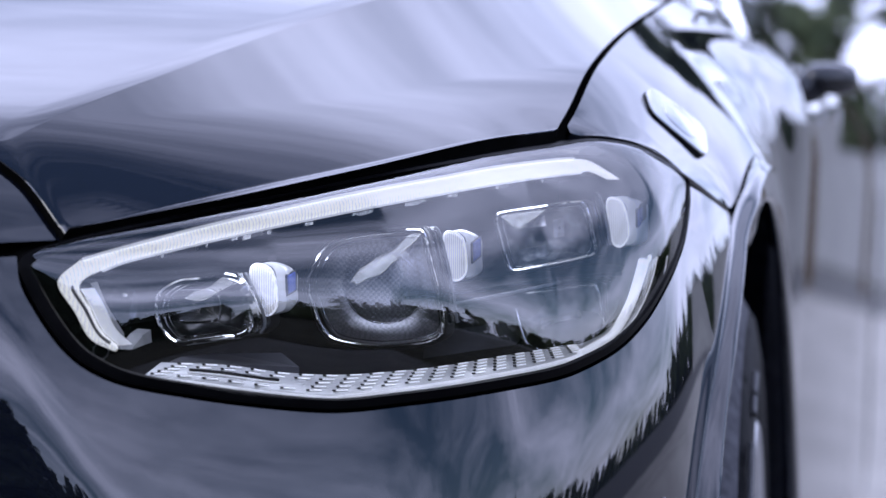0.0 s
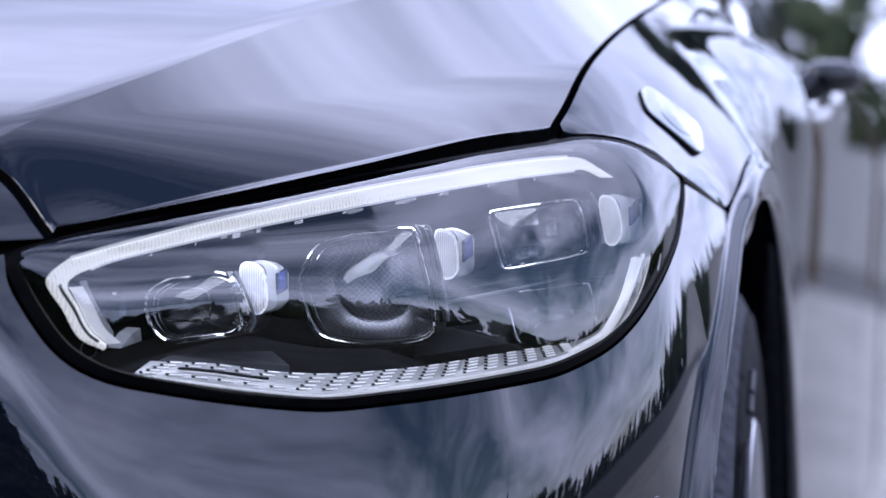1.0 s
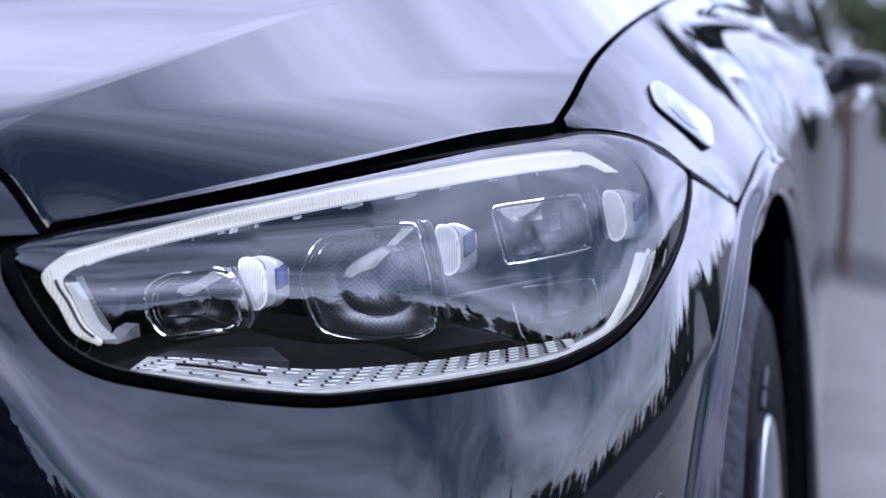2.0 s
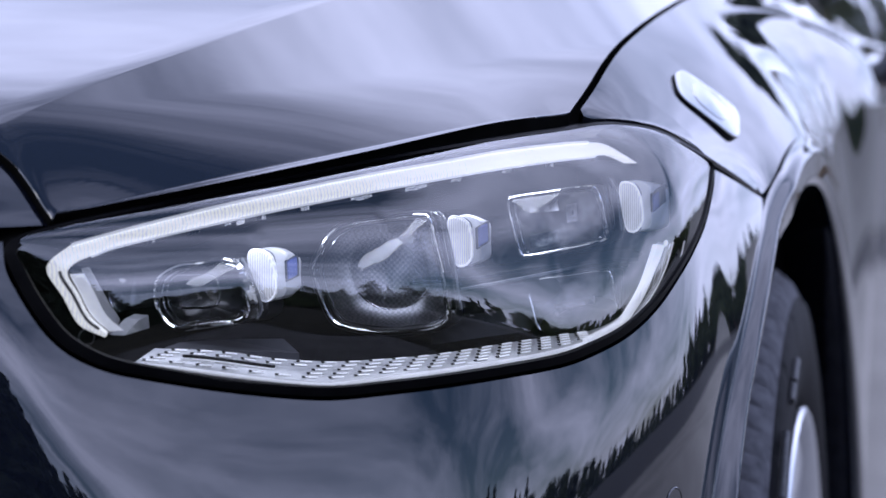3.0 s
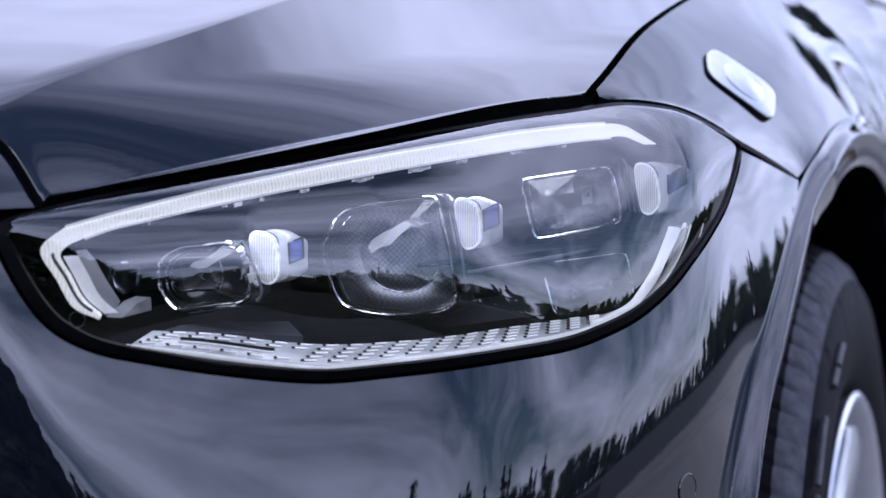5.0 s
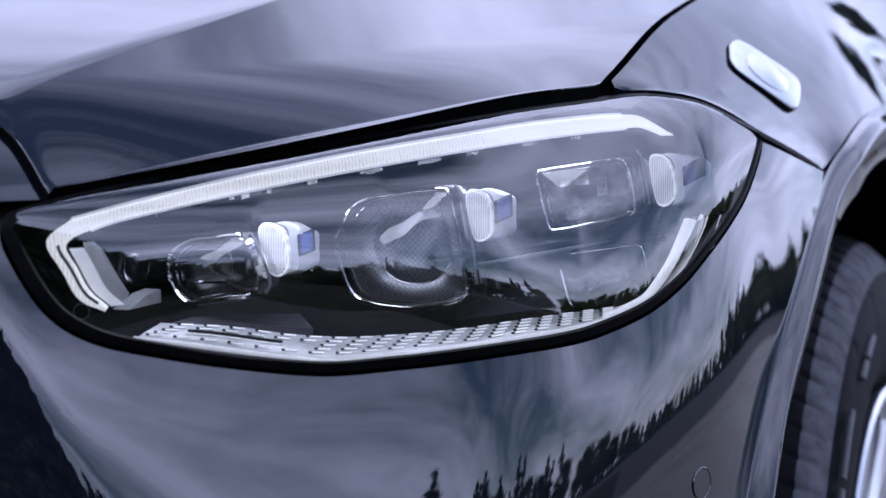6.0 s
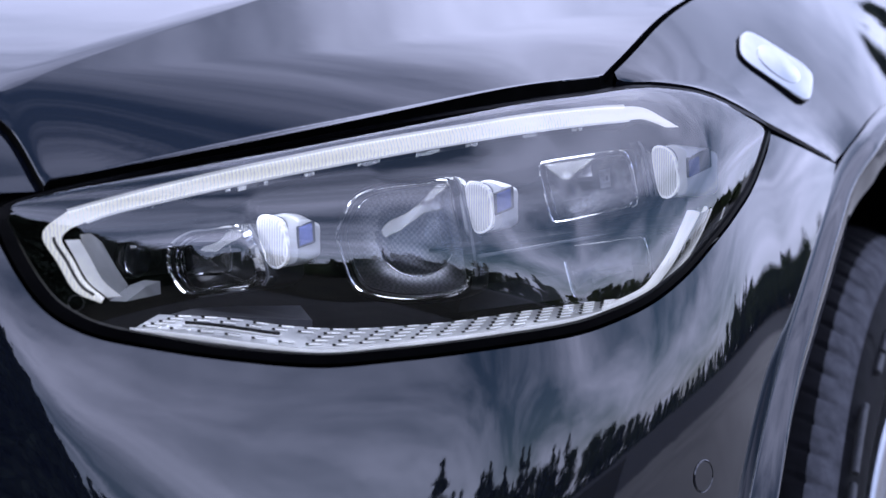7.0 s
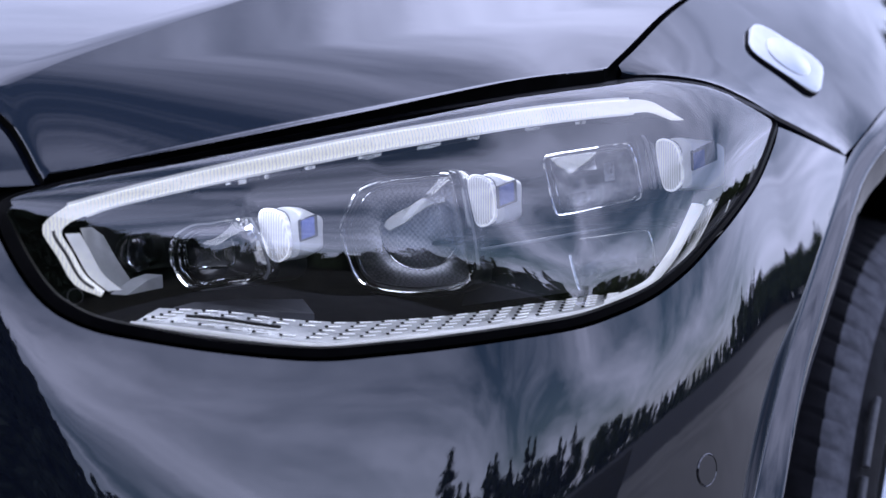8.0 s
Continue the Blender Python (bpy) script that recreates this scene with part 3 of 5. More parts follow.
# grey bracket inside the inner corner
PB = [(0.6390, 0.7335, -0.034), (0.6465, 0.7125, -0.040), (0.6550, 0.6975, -0.046)]
PC = [(0.6460, 0.7340, -0.046), (0.6545, 0.7130, -0.054), (0.6630, 0.6985, -0.062)]
PD = [(0.6540, 0.7285, -0.075), (0.6620, 0.7150, -0.08), (0.6700, 0.7035, -0.085)]
r1, r2, r3 = (np.array([inside(*p) for p in spline(q, 20)]) for q in (PB, PC, PD))
band = np.array(cd[:4])
# glow stands in for the light on the bracket's edge
part("bracket_edge", ribbon(band + [0.0016, 0, -0.003], band + [0.0100, 0.0004, -0.006], 40, 0.003, 0.0006, 4), SHEEN, headlight, "edge of the corner bracket given a white glow")
part("bracket", grid([r1 + [0, 0.004, 0], r1, r2, r3]), GREY, headlight, "grey plastic corner bracket")
foot = [inside(0.6560, 0.6962, -0.05), inside(0.6806, 0.6988, -0.09), inside(0.6804, 0.7062, -0.09), inside(0.6700, 0.7040, -0.072)]
bm = bmesh.new()
va = [bm.verts.new(p) for p in foot]
vb = [bm.verts.new(p + np.array([0.004, 0.012, -0.001])) for p in foot]
bm.faces.new(va)
for i in range(4):
    bm.faces.new((va[i], va[(i + 1) % 4], vb[(i + 1) % 4], vb[i]))
bm.faces.new(vb[::-1])
part("bracket_foot", bm, GREY, headlight, "grey foot of the corner bracket", smooth=False)
# small clear module behind the bracket
o = [(0.585, 0.716), (0.587, 0.727), (0.593, 0.732), (0.600, 0.731), (0.603, 0.722), (0.601, 0.711), (0.594, 0.706), (0.588, 0.709)]
part("side_module", loft([facing(o, 0.215), facing(o, 0.20, 0.95), facing(o, 0.196, 0.7)]), LENS, headlight, "small clear lens behind the bracket")
part("side_reflector", loft([facing(o, 0.235, 0.6), facing(o, 0.214, 0.95)], True, False), MIRROR, headlight, "small bright reflector")


def module(outline, y, depth, label, dish, frame_w=0.0022, swell=0.010):
    """A lens module that looks forward: dark body, clear rim, domed lens, reflector behind."""
    part("module_body", loft([facing(outline, y + depth, 1.06), facing(outline, y + 0.004, 1.10), facing(outline, y + 0.001, 1.07), facing(outline, y + 0.003, 1.0), facing(outline, y + 0.02, 0.97)], True, False), DARKGREY, headlight, "dark body of a lens module")
    part("lens_rim", tube(facing(outline, y - 0.0005, 1.02, 72), frame_w * 0.5, True), CHROME, headlight, "thin bright rim of a lens")
    rings = [facing(outline, y - swell * (1 - k ** 2), k) for k in (1.0, 0.9, 0.75, 0.6, 0.4, 0.2, 0.02)]
    part("lens", loft(rings, False, True), LENS, headlight, label)
    rings = [facing(outline, y + 0.006, 0.98), facing(outline, y + 0.012, 0.86), facing(outline, y + 0.0165, 0.6), facing(outline, y + 0.0185, 0.3), facing(outline, y + 0.019, 0.02)]
    part("reflector", loft(rings, False, True), dish, headlight, "reflector bowl behind a lens")


DISH = mat("dark_reflector", (0.10, 0.105, 0.12), 0.6, 0.0)
vary(DISH, (0.012, 0.013, 0.016), (0.3, 0.31, 0.33), 45, 3, 0.45, 0.62)
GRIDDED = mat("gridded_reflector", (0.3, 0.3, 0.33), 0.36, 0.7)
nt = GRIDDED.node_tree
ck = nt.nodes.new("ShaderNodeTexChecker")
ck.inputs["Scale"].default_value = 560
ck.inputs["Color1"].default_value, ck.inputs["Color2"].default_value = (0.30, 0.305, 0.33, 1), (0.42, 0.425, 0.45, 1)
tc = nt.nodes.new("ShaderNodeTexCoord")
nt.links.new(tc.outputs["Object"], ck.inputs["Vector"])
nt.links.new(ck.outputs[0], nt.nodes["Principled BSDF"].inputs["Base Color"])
L1 = [(0.6138, 0.7152), (0.6156, 0.7261), (0.6270, 0.7335), (0.6400, 0.7352), (0.6562, 0.7370), (0.6670, 0.7321), (0.6690, 0.7222), (0.6710, 0.7085), (0.6640, 0.7020), (0.6544, 0.7007), (0.6400, 0.6985), (0.6262, 0.6975), (0.6174, 0.7052)]
L2 = [(0.6858, 0.7309), (0.6883, 0.7395), (0.6974, 0.7534), (0.7118, 0.7592), (0.7334, 0.762), (0.7520, 0.7634), (0.7580, 0.7610), (0.7618, 0.7449), (0.7660, 0.7290), (0.7689, 0.7143), (0.7690, 0.7020), (0.7640, 0.6980), (0.7548, 0.6954), (0.7298, 0.6933), (0.7047, 0.6965), (0.6956, 0.7033), (0.6902, 0.7153)]
L3 = [(0.7937, 0.7728), (0.7995, 0.7756), (0.8200, 0.7785), (0.8427, 0.7815), (0.8480, 0.7805), (0.8516, 0.7727), (0.8535, 0.7630), (0.8552, 0.7535), (0.8516, 0.749), (0.8300, 0.7440), (0.8068, 0.7395), (0.8014, 0.7418), (0.7970, 0.7570)]
L4 = [(0.8015, 0.7176), (0.8044, 0.723), (0.8260, 0.7264), (0.8488, 0.7297), (0.8534, 0.7269), (0.8560, 0.7150), (0.8578, 0.7039), (0.8542, 0.6985), (0.8340, 0.6947), (0.8143, 0.6912), (0.8081, 0.6938), (0.8040, 0.7060)]
DEEP = vary(mat("black_reflector", (0.01, 0.01, 0.012), 0.25), (0.006, 0.006, 0.008), (0.02, 0.021, 0.025), 60)
module(L1, 0.218, 0.06, "clear inner projector lens with bright edges", DEEP, 0.0030, 0.006)
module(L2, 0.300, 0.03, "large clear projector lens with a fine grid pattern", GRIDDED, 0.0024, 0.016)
module(L3, 0.362, 0.05, "clear rounded upper lens", DISH, 0.0019, 0.006)
# cloud reflection in the lower lens, put into the bowl's mottled colour
CLOUDED = vary(mat("cloud_reflection", (0.4, 0.41, 0.44), 0.3, 0.5), (0.06, 0.062, 0.07), (0.36, 0.37, 0.41), 55, 4, 0.4, 0.62)
module(L4, 0.385, 0.04, "clear rounded lower lens", CLOUDED, 0.0012, 0.005)
for y_, k_, r_ in ((0.2215, 0.90, 0.0012), (0.2235, 0.83, 0.0006)):
    part("lens_rim", tube(facing(L1, y_, k_, 72), r_, True), CHROME, headlight, "bright inner edge of a lens")
part("lens_rim", tube(facing(L2, 0.306, 0.93, 80), 0.0006, True), CHROME, headlight, "bright inner edge of a lens")
part("lens_rim", tube(facing(L3, 0.367, 0.93, 80), 0.0007, True), CHROME, headlight, "bright inner edge of a lens")
# inner glass of the first projector
core = [(0.6178, 0.7275), (0.6320, 0.7290), (0.6463, 0.7283), (0.6499, 0.7217), (0.6488, 0.7107), (0.6340, 0.7085), (0.6196, 0.7097), (0.6170, 0.7190)]
part("inner_lens", tube(facing(core, 0.228, 0.95, 60), 0.0009, True), CHROME, headlight, "bright inner ring of a projector")
# pale facets of the reflectors
FACET = vary(mat("reflector_facet", (0.4, 0.41, 0.44), 0.35, 0.3), (0.10, 0.105, 0.12), (0.5, 0.51, 0.54), 110, 4, 0.4, 0.6)
for quad, y in (([(0.805, 0.7783), (0.8203, 0.781), (0.8225, 0.7673), (0.8037, 0.7657)], 0.376), ([(0.803, 0.7512), (0.8224, 0.7553), (0.8236, 0.7467), (0.8052, 0.7437)], 0.374),
                ([(0.8265, 0.7708), (0.8334, 0.7722), (0.8342, 0.761), (0.8276, 0.7597)], 0.377), ([(0.8157, 0.7075), (0.8416, 0.7131), (0.8435, 0.700), (0.8164, 0.6962)], 0.396)):
    bm = bmesh.new()
    n_ = 10
    rows = []
    for k in np.linspace(0, 1, n_):
        a_ = np.array(quad[0]) * (1 - k) + np.array(quad[3]) * k
        b_ = np.array(quad[1]) * (1 - k) + np.array(quad[2]) * k
        rows.append([(*(a_ * (1 - j) + b_ * j)[:1], y + 0.004 * math.sin(math.pi * k) * math.sin(math.pi * j), (a_ * (1 - j) + b_ * j)[1]) for j in np.linspace(0, 1, n_)])
    part("reflector_facet", grid(rows), FACET, headlight, "pale curved facet of a reflector")
ring2 = lambda r, y: [(0.730 + r * math.cos(a), y, 0.7329 + r * math.sin(a)) for a in np.linspace(0, 2 * math.pi, 64, endpoint=False)]
part("inner_lens", loft([ring2(0.0265, 0.322), ring2(0.0265, 0.317), ring2(0.024, 0.314), ring2(0.015, 0.311), ring2(0.003, 0.310)]), LENS, headlight, "round clear inner lens of the large projector")
part("lens_rim", tube(ring2(0.0268, 0.3165), 0.0005, True), CHROME, headlight, "bright edge of the inner lens")
# clear upright bars beside the lenses
for pts, y in (([(0.6665, 0.7385), (0.6715, 0.7300), (0.6785, 0.7110), (0.6760, 0.7035)], 0.205),
               ([(0.7650, 0.7660), (0.7690, 0.7600), (0.7760, 0.7300), (0.7790, 0.7080)], 0.278),
               ([(0.8540, 0.7875), (0.8570, 0.7830), (0.8605, 0.7680), (0.8625, 0.7550)], 0.355)):
    q = spline(pts, 24)
    rows = [[(x - 0.0022, y, z) for x, z in q], [(x, y - 0.003, z) for x, z in q], [(x + 0.0022, y, z) for x, z in q], [(x + 0.003, y + 0.018, z) for x, z in q], [(x - 0.003, y + 0.018, z) for x, z in q]]
    part("light_bar", loft([np.array([r[i] for r in rows]) for i in range(24)]), LENS, headlight, "clear upright light bar")
    part("bar_frame", tube([(x + 0.0036, y + 0.003, z) for x, z in q], 0.0009), GREY, headlight)


def block(outline, y, length, blue, label, shade, taper, glass=0.0):
    """A white ribbed signal block that looks outward, with a silver body behind it and a blue mark on its side."""
    o = spline(outline, 64, True)
    c = o.mean(0)

    def slant(p):
        dx = (p[:, 0] - c[0]) * 0.68
        return np.stack([c[0] + dx, p[:, 1] + 1.0 * dx, p[:, 2]], 1)

    rings = []
    for dy, k in ((0.0112, 0.95), (0.0100, 0.99), (0.003, 1.0), (0.0005, 0.95), (0.0, 0.86)):
        rings.append(slant(np.stack([c[0] + (o[:, 0] - c[0]) * k, np.full(64, y + dy), c[1] + (o[:, 1] - c[1]) * k], 1)))
    part("signal_block", loft(rings), SIGNAL, headlight, label)
    # the front edge glows to stand in for its highlight
    part("block_edge", tube(slant(facing(outline, y + 0.0025, 1.03, 64)), 0.0006, True), SHEEN, headlight, "clear edge of a signal block with an added glow")
    part("block_edge", tube(slant(facing(outline, y + 0.0100, 1.02, 64)), 0.0005, True), GREY, headlight, "grey back edge of a signal block")
    part("block_gap", loft([slant(facing(outline, y + 0.0114, 0.93)), slant(facing(outline, y + 0.0170, 0.93))]), DARKGREY, headlight, "dark gap behind a signal block")
    hw, zt, zb = 0.5 * (o[:, 0].max() - o[:, 0].min()), o[:, 1].max(), o[:, 1].min()
    x1 = o[:, 0].max()
    body = [(x1 - 2 * hw + 0.002, zt - 0.003), (x1 - hw, zt + 0.0015), (x1 - 0.001, zt - 0.0005), (x1 + 0.002, zt - 0.004), (x1 + 0.002, 0.5 * (zt + zb)), (x1 + 0.0015, zb + 0.003), (x1 - hw, zb), (x1 - 2 * hw + 0.003, zb + 0.004)]
    part("block_body", loft([facing(body, y + 0.0140, 0.95), facing(body, y + 0.0150, 1.0), facing(body, y + 0.017, 1.01), facing(body, y + 0.6 * length, 0.98), facing(body, y + 0.9 * length, taper + 0.04), facing(body, y + length, taper)]), shade, headlight, "satin silver body of a signal block")
    y0, y1, z0, z1 = blue
    bm = bmesh.new()
    box(bm, pose(x1 + 0.0020, 0.5 * (y0 + y1) + 0.002 + glass / 2, 0.5 * (z0 + z1) + 0.12 * glass, 8), 0.0012, (y1 - y0) * 1.1 + glass, z1 - z0, 0.0004)
    part("mark_frame", bm, DARKGREY, headlight, "dark window round the blue mark")
    bm = bmesh.new()
    box(bm, pose(x1 + 0.0026, 0.5 * (y0 + y1), 0.5 * (z0 + z1), 8), 0.0012, (y1 - y0) * 0.8, (z1 - z0) * 0.84, 0.0004)
    part("blue_mark", bm, BLUE, headlight, "small blue rectangle on the block's side")


SIGNAL = glow(mat("signal_diffuser", (0.82, 0.82, 0.85), 0.3), (1.0, 0.98, 1.0), 0.5)
nt = SIGNAL.node_tree
wv = nt.nodes.new("ShaderNodeTexWave")
wv.wave_type, wv.bands_direction = "BANDS", "X"
wv.inputs["Scale"].default_value = 290
tc = nt.nodes.new("ShaderNodeTexCoord")
bp = nt.nodes.new("ShaderNodeBump")
bp.inputs["Strength"].default_value, bp.inputs["Distance"].default_value = 0.6, 0.0006
cr = nt.nodes.new("ShaderNodeValToRGB")
cr.color_ramp.elements[0].color, cr.color_ramp.elements[1].color = (0.42, 0.42, 0.47, 1), (0.66, 0.68, 0.74, 1)
nt.links.new(tc.outputs["Object"], wv.inputs["Vector"])
nt.links.new(wv.outputs["Fac"], bp.inputs["Height"])
nt.links.new(wv.outputs["Fac"], cr.inputs[0])
nt.links.new(bp.outputs[0], nt.nodes["Principled BSDF"].inputs["Normal"])
nt.links.new(cr.outputs[0], nt.nodes["Principled BSDF"].inputs["Base Color"])
nt.links.new(cr.outputs[0], nt.nodes["Principled BSDF"].inputs["Emission Color"])
B1 = [(0.6673, 0.7369), (0.6697, 0.7429), (0.6788, 0.7419), (0.683, 0.7353), (0.6854, 0.7222), (0.683, 0.7155), (0.6778, 0.7138), (0.6725, 0.7188)]
B2 = [(0.77, 0.7569), (0.7721, 0.7627), (0.7812, 0.7613), (0.7851, 0.7552), (0.7868, 0.7417), (0.784, 0.7355), (0.7777, 0.7338), (0.7742, 0.7382)]
B3 = [(0.859, 0.7799), (0.8622, 0.7849), (0.8705, 0.7827), (0.8748, 0.7746), (0.8766, 0.7623), (0.873, 0.756), (0.8677, 0.7546), (0.8634, 0.7588)]
block(B1, 0.224, 0.050, (0.236, 0.258, 0.7258, 0.7390), "white ribbed inner signal block", BLOCKGREY, 0.74)
block(B2, 0.294, 0.044, (0.294, 0.323, 0.7455, 0.7590), "white ribbed middle signal block", BLOCKGREY, 0.86)
# a body like the others, its brightness put into a paler colour
block(B3, 0.378, 0.085, (0.390, 0.418, 0.7670, 0.7795), "white ribbed outer signal block", LITWHITE, 0.92, 0.022)

# bezel panels between the modules
q = np.linspace(0, 1, 40)
e1 = spline([(0.862, 0.7235, -0.075), (0.9042, 0.7268, -0.06), (0.9636, 0.733, -0.05), (1.0258, 0.7367, -0.042), (1.060, 0.7372, -0.038)], 40)
e2 = spline([(0.860, 0.684, -0.078), (0.9042, 0.688, -0.074), (0.9536, 0.692, -0.070), (1.000, 0.6985, -0.060), (1.045, 0.722, -0.05)], 40)
b1 = np.array([inside(*p) for p in e1])
b2 = np.array([inside(*p) for p in e2])
part("bezel", grid([b1 + [0.0, 0.06, 0.006], b1 + [0, 0.003, 0.0008], b1, b1 + [0, 0.001, -0.002], b1 * 0.9 + b2 * 0.1 + [0, 0.045, 0], b1 * 0.4 + b2 * 0.6 + [0, 0.055, 0], b2 + [0, 0.045, 0]]), DARKGREY, headlight, "dark bezel shelf round the lower lens")
e1 = spline([(0.645, 0.735, -0.10), (0.72, 0.742, -0.125), (0.80, 0.766, -0.125), (0.90, 0.784, -0.115), (1.0, 0.795, -0.085), (1.06, 0.797, -0.06)], 60)
e0 = spline([(0.645, 0.748, -0.03), (0.72, 0.766, -0.03), (0.80, 0.784, -0.03), (0.90, 0.799, -0.03), (1.0, 0.807, -0.03), (1.07, 0.80, -0.03)], 60)
b1, b0 = np.array([inside(*p) for p in e1]), np.array([inside(*p) for p in e0])
part("bezel", grid([b0, b0 * 0.5 + b1 * 0.5 + [0, 0, 0.002], b1, b1 + [0, 0.01, -0.03]]), DARKGREY, headlight, "dark upper bezel behind the light strip")
plate = np.array([inside(*p) for p in ((0.695, 0.6872, -0.078), (0.782, 0.6822, -0.085), (0.7795, 0.6900, -0.105), (0.742, 0.6900, -0.110), (0.71, 0.6890, -0.1))])
bm = bmesh.new()
va = [bm.verts.new(p) for p in plate]
vb = [bm.verts.new(p + np.array([0, 0, -0.004])) for p in plate]
bm.faces.new(va)
for i in range(5):
    bm.faces.new((va[i], va[(i + 1) % 5], vb[(i + 1) % 5], vb[i]))
PLATE = vary(mat("grey_plate", (0.05, 0.052, 0.06), 0.4, spec=0.3), (0.04, 0.042, 0.05), (0.06, 0.062, 0.072), 40)
part("floor_plate", bm, PLATE, headlight, "dark grey plate in the lamp's floor", smooth=False)

# pale rod added as the bright line on the dark bezel's edge
shelf_line = [(0.885, 0.7195, -0.05), (0.9324, 0.7251, -0.05), (0.9754, 0.7301, -0.05), (1.0028, 0.7336, -0.05), (1.0341, 0.7348, -0.05), (1.0709, 0.732, -0.05)]
part("bezel_ridge", tube([inside(*p) for p in spline(shelf_line, 40)], 0.0010), GREY, headlight, "pale line added for the bright bezel edge between the outer lenses")

# perforated silver tray along the bottom, turning up at the outer end
TT = [(0.6855, 0.6876, -0.064), (0.7266, 0.6853, -0.065), (0.7615, 0.6804, -0.066), (0.7961, 0.6783, -0.0623), (0.8326, 0.6794, -0.0587), (0.865, 0.6815, -0.055), (0.9135, 0.6866, -0.05), (0.9585, 0.6907, -0.045), (0.9861, 0.6932, -0.04), (1.0076, 0.7016, -0.032), (1.027, 0.7182, -0.024), (1.0464, 0.7356, -0.022), (1.0555, 0.7474, -0.02)]
TB = [(0.6656, 0.6811, -0.047), (0.6941, 0.6776, -0.046), (0.7269, 0.6726, -0.045), (0.7582, 0.6686, -0.0375), (0.7761, 0.6673, -0.03), (0.7957, 0.6689, -0.0265), (0.8463, 0.674, -0.023), (0.8897, 0.6785, -0.0195), (0.9301, 0.6831, -0.016), (0.9567, 0.6874, -0.014), (0.9896, 0.6991, -0.012), (1.0203, 0.7157, -0.012), (1.0411, 0.7375, -0.012), (1.0555, 0.7474, -0.013)]
TB = [(s_, z_ - 0.0025 * min(1.0, max(0.0, (0.96 - s_) * 20)), o_) for s_, z_, o_ in TB]
nt_ = 160
ta, tb = np.array([inside(*p) for p in spline(TT, nt_)]), np.array([inside(*p) for p in spline(TB, nt_)])
part("tray", grid([ta + [0, 0.001, -0.003], ta, ta * 0.75 + tb * 0.25, ta * 0.28 + tb * 0.72, ta * 0.25 + tb * 0.75 + [0, 0, -0.0008]]), TRAYWHITE, headlight, "perforated satin silver tray")
# the lip's brightness is put into its white colour
part("tray_front", grid([ta * 0.25 + tb * 0.75 + [0, 0, -0.0004], ta * 0.12 + tb * 0.88 + [0, 0, 0.0002], tb, tb + [0, 0.002, -0.003]]), LITWHITE, headlight, "white front lip of the tray")
# the tray's bright edge is an added glow, not a lamp
part("tray_edge", tube(ta * 0.10 + tb * 0.90 + [0, -0.0005, 0.0004], 0.0014), SHEEN, headlight, "front edge of the tray given a glow")
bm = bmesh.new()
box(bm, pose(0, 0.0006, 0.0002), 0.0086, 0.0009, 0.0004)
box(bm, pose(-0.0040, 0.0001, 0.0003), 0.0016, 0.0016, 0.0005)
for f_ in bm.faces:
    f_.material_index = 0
# louvre lips glow in place of the light they catch
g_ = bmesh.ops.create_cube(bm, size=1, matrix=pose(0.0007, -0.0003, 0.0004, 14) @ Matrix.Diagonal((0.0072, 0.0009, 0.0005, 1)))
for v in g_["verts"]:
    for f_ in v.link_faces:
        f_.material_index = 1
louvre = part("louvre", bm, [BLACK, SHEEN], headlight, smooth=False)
steps = np.arange(nt_)
first = True
for u in np.linspace(0.037, 0.735, 19):
    for k in (0.07, 0.21, 0.35, 0.49, 0.63):
        if 0.06 < u < 0.24 and 0.25 < k < 0.6:
            continue  # the long slot lies here
        j = u * (nt_ - 1) + 1.0 - 6.5 * k
        pa, pb, along = (np.array([np.interp(j, steps, q[:, c]) for c in range(3)]) for q in (ta, tb, np.gradient(ta, axis=0)))
        along = Vector(along).normalized()
        side = Vector(pa - pb).normalized()
        up_ = along.cross(side).normalized()
        side = up_.cross(along).normalized()
        m = Matrix((along, side, up_)).transposed().to_4x4()
        m.translation = Vector(pa * (1 - k) + pb * k) + up_ * 0.0003
        ob = louvre if first else new("louvre", louvre.data)
        first = False
        ob.parent = headlight
        ob.matrix_basis = m
i0, i1 = int(0.062 * nt_), int(0.205 * nt_)
slot = ta[i0:i1] * 0.60 + tb[i0:i1] * 0.40
part("slot", tube(slot + [0, 0, 0.0010], 0.0011), BLACK, headlight, "long dark slot in the tray")
loop = np.vstack([slot + [0, 0.0024, 0.0004], (slot + [0, -0.0024, 0.0])[::-1]])
# the slot's rim highlight is an added glow
part("slot_edge", tube(loop, 0.0004, True), SHEEN, headlight, "rim round the long slot given a glow")
# the tray's white end sweeps up along the outer edge; its glow replaces highlights
en = [(0.945, 0.6905, -0.006), (0.9542, 0.6933, -0.006), (0.9763, 0.7007, -0.006), (0.989, 0.7098, -0.006), (1.0031, 0.7216, -0.006), (1.0167, 0.7353, -0.006), (1.0284, 0.7465, -0.006)]
eo = [(0.944, 0.6865, -0.006), (0.9536, 0.6887, -0.006), (0.978, 0.698, -0.006), (0.9931, 0.708, -0.006), (1.0045, 0.7172, -0.006), (1.0175, 0.7295, -0.006), (1.0357, 0.7447, -0.006)]
part("tray_end", ribbon(en, eo, 70, 0.004, 0.0015, 7), SHEEN, headlight, "upturned end of the tray with an added white glow")
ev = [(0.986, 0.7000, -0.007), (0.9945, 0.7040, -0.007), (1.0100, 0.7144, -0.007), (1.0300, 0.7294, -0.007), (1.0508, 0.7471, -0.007)]
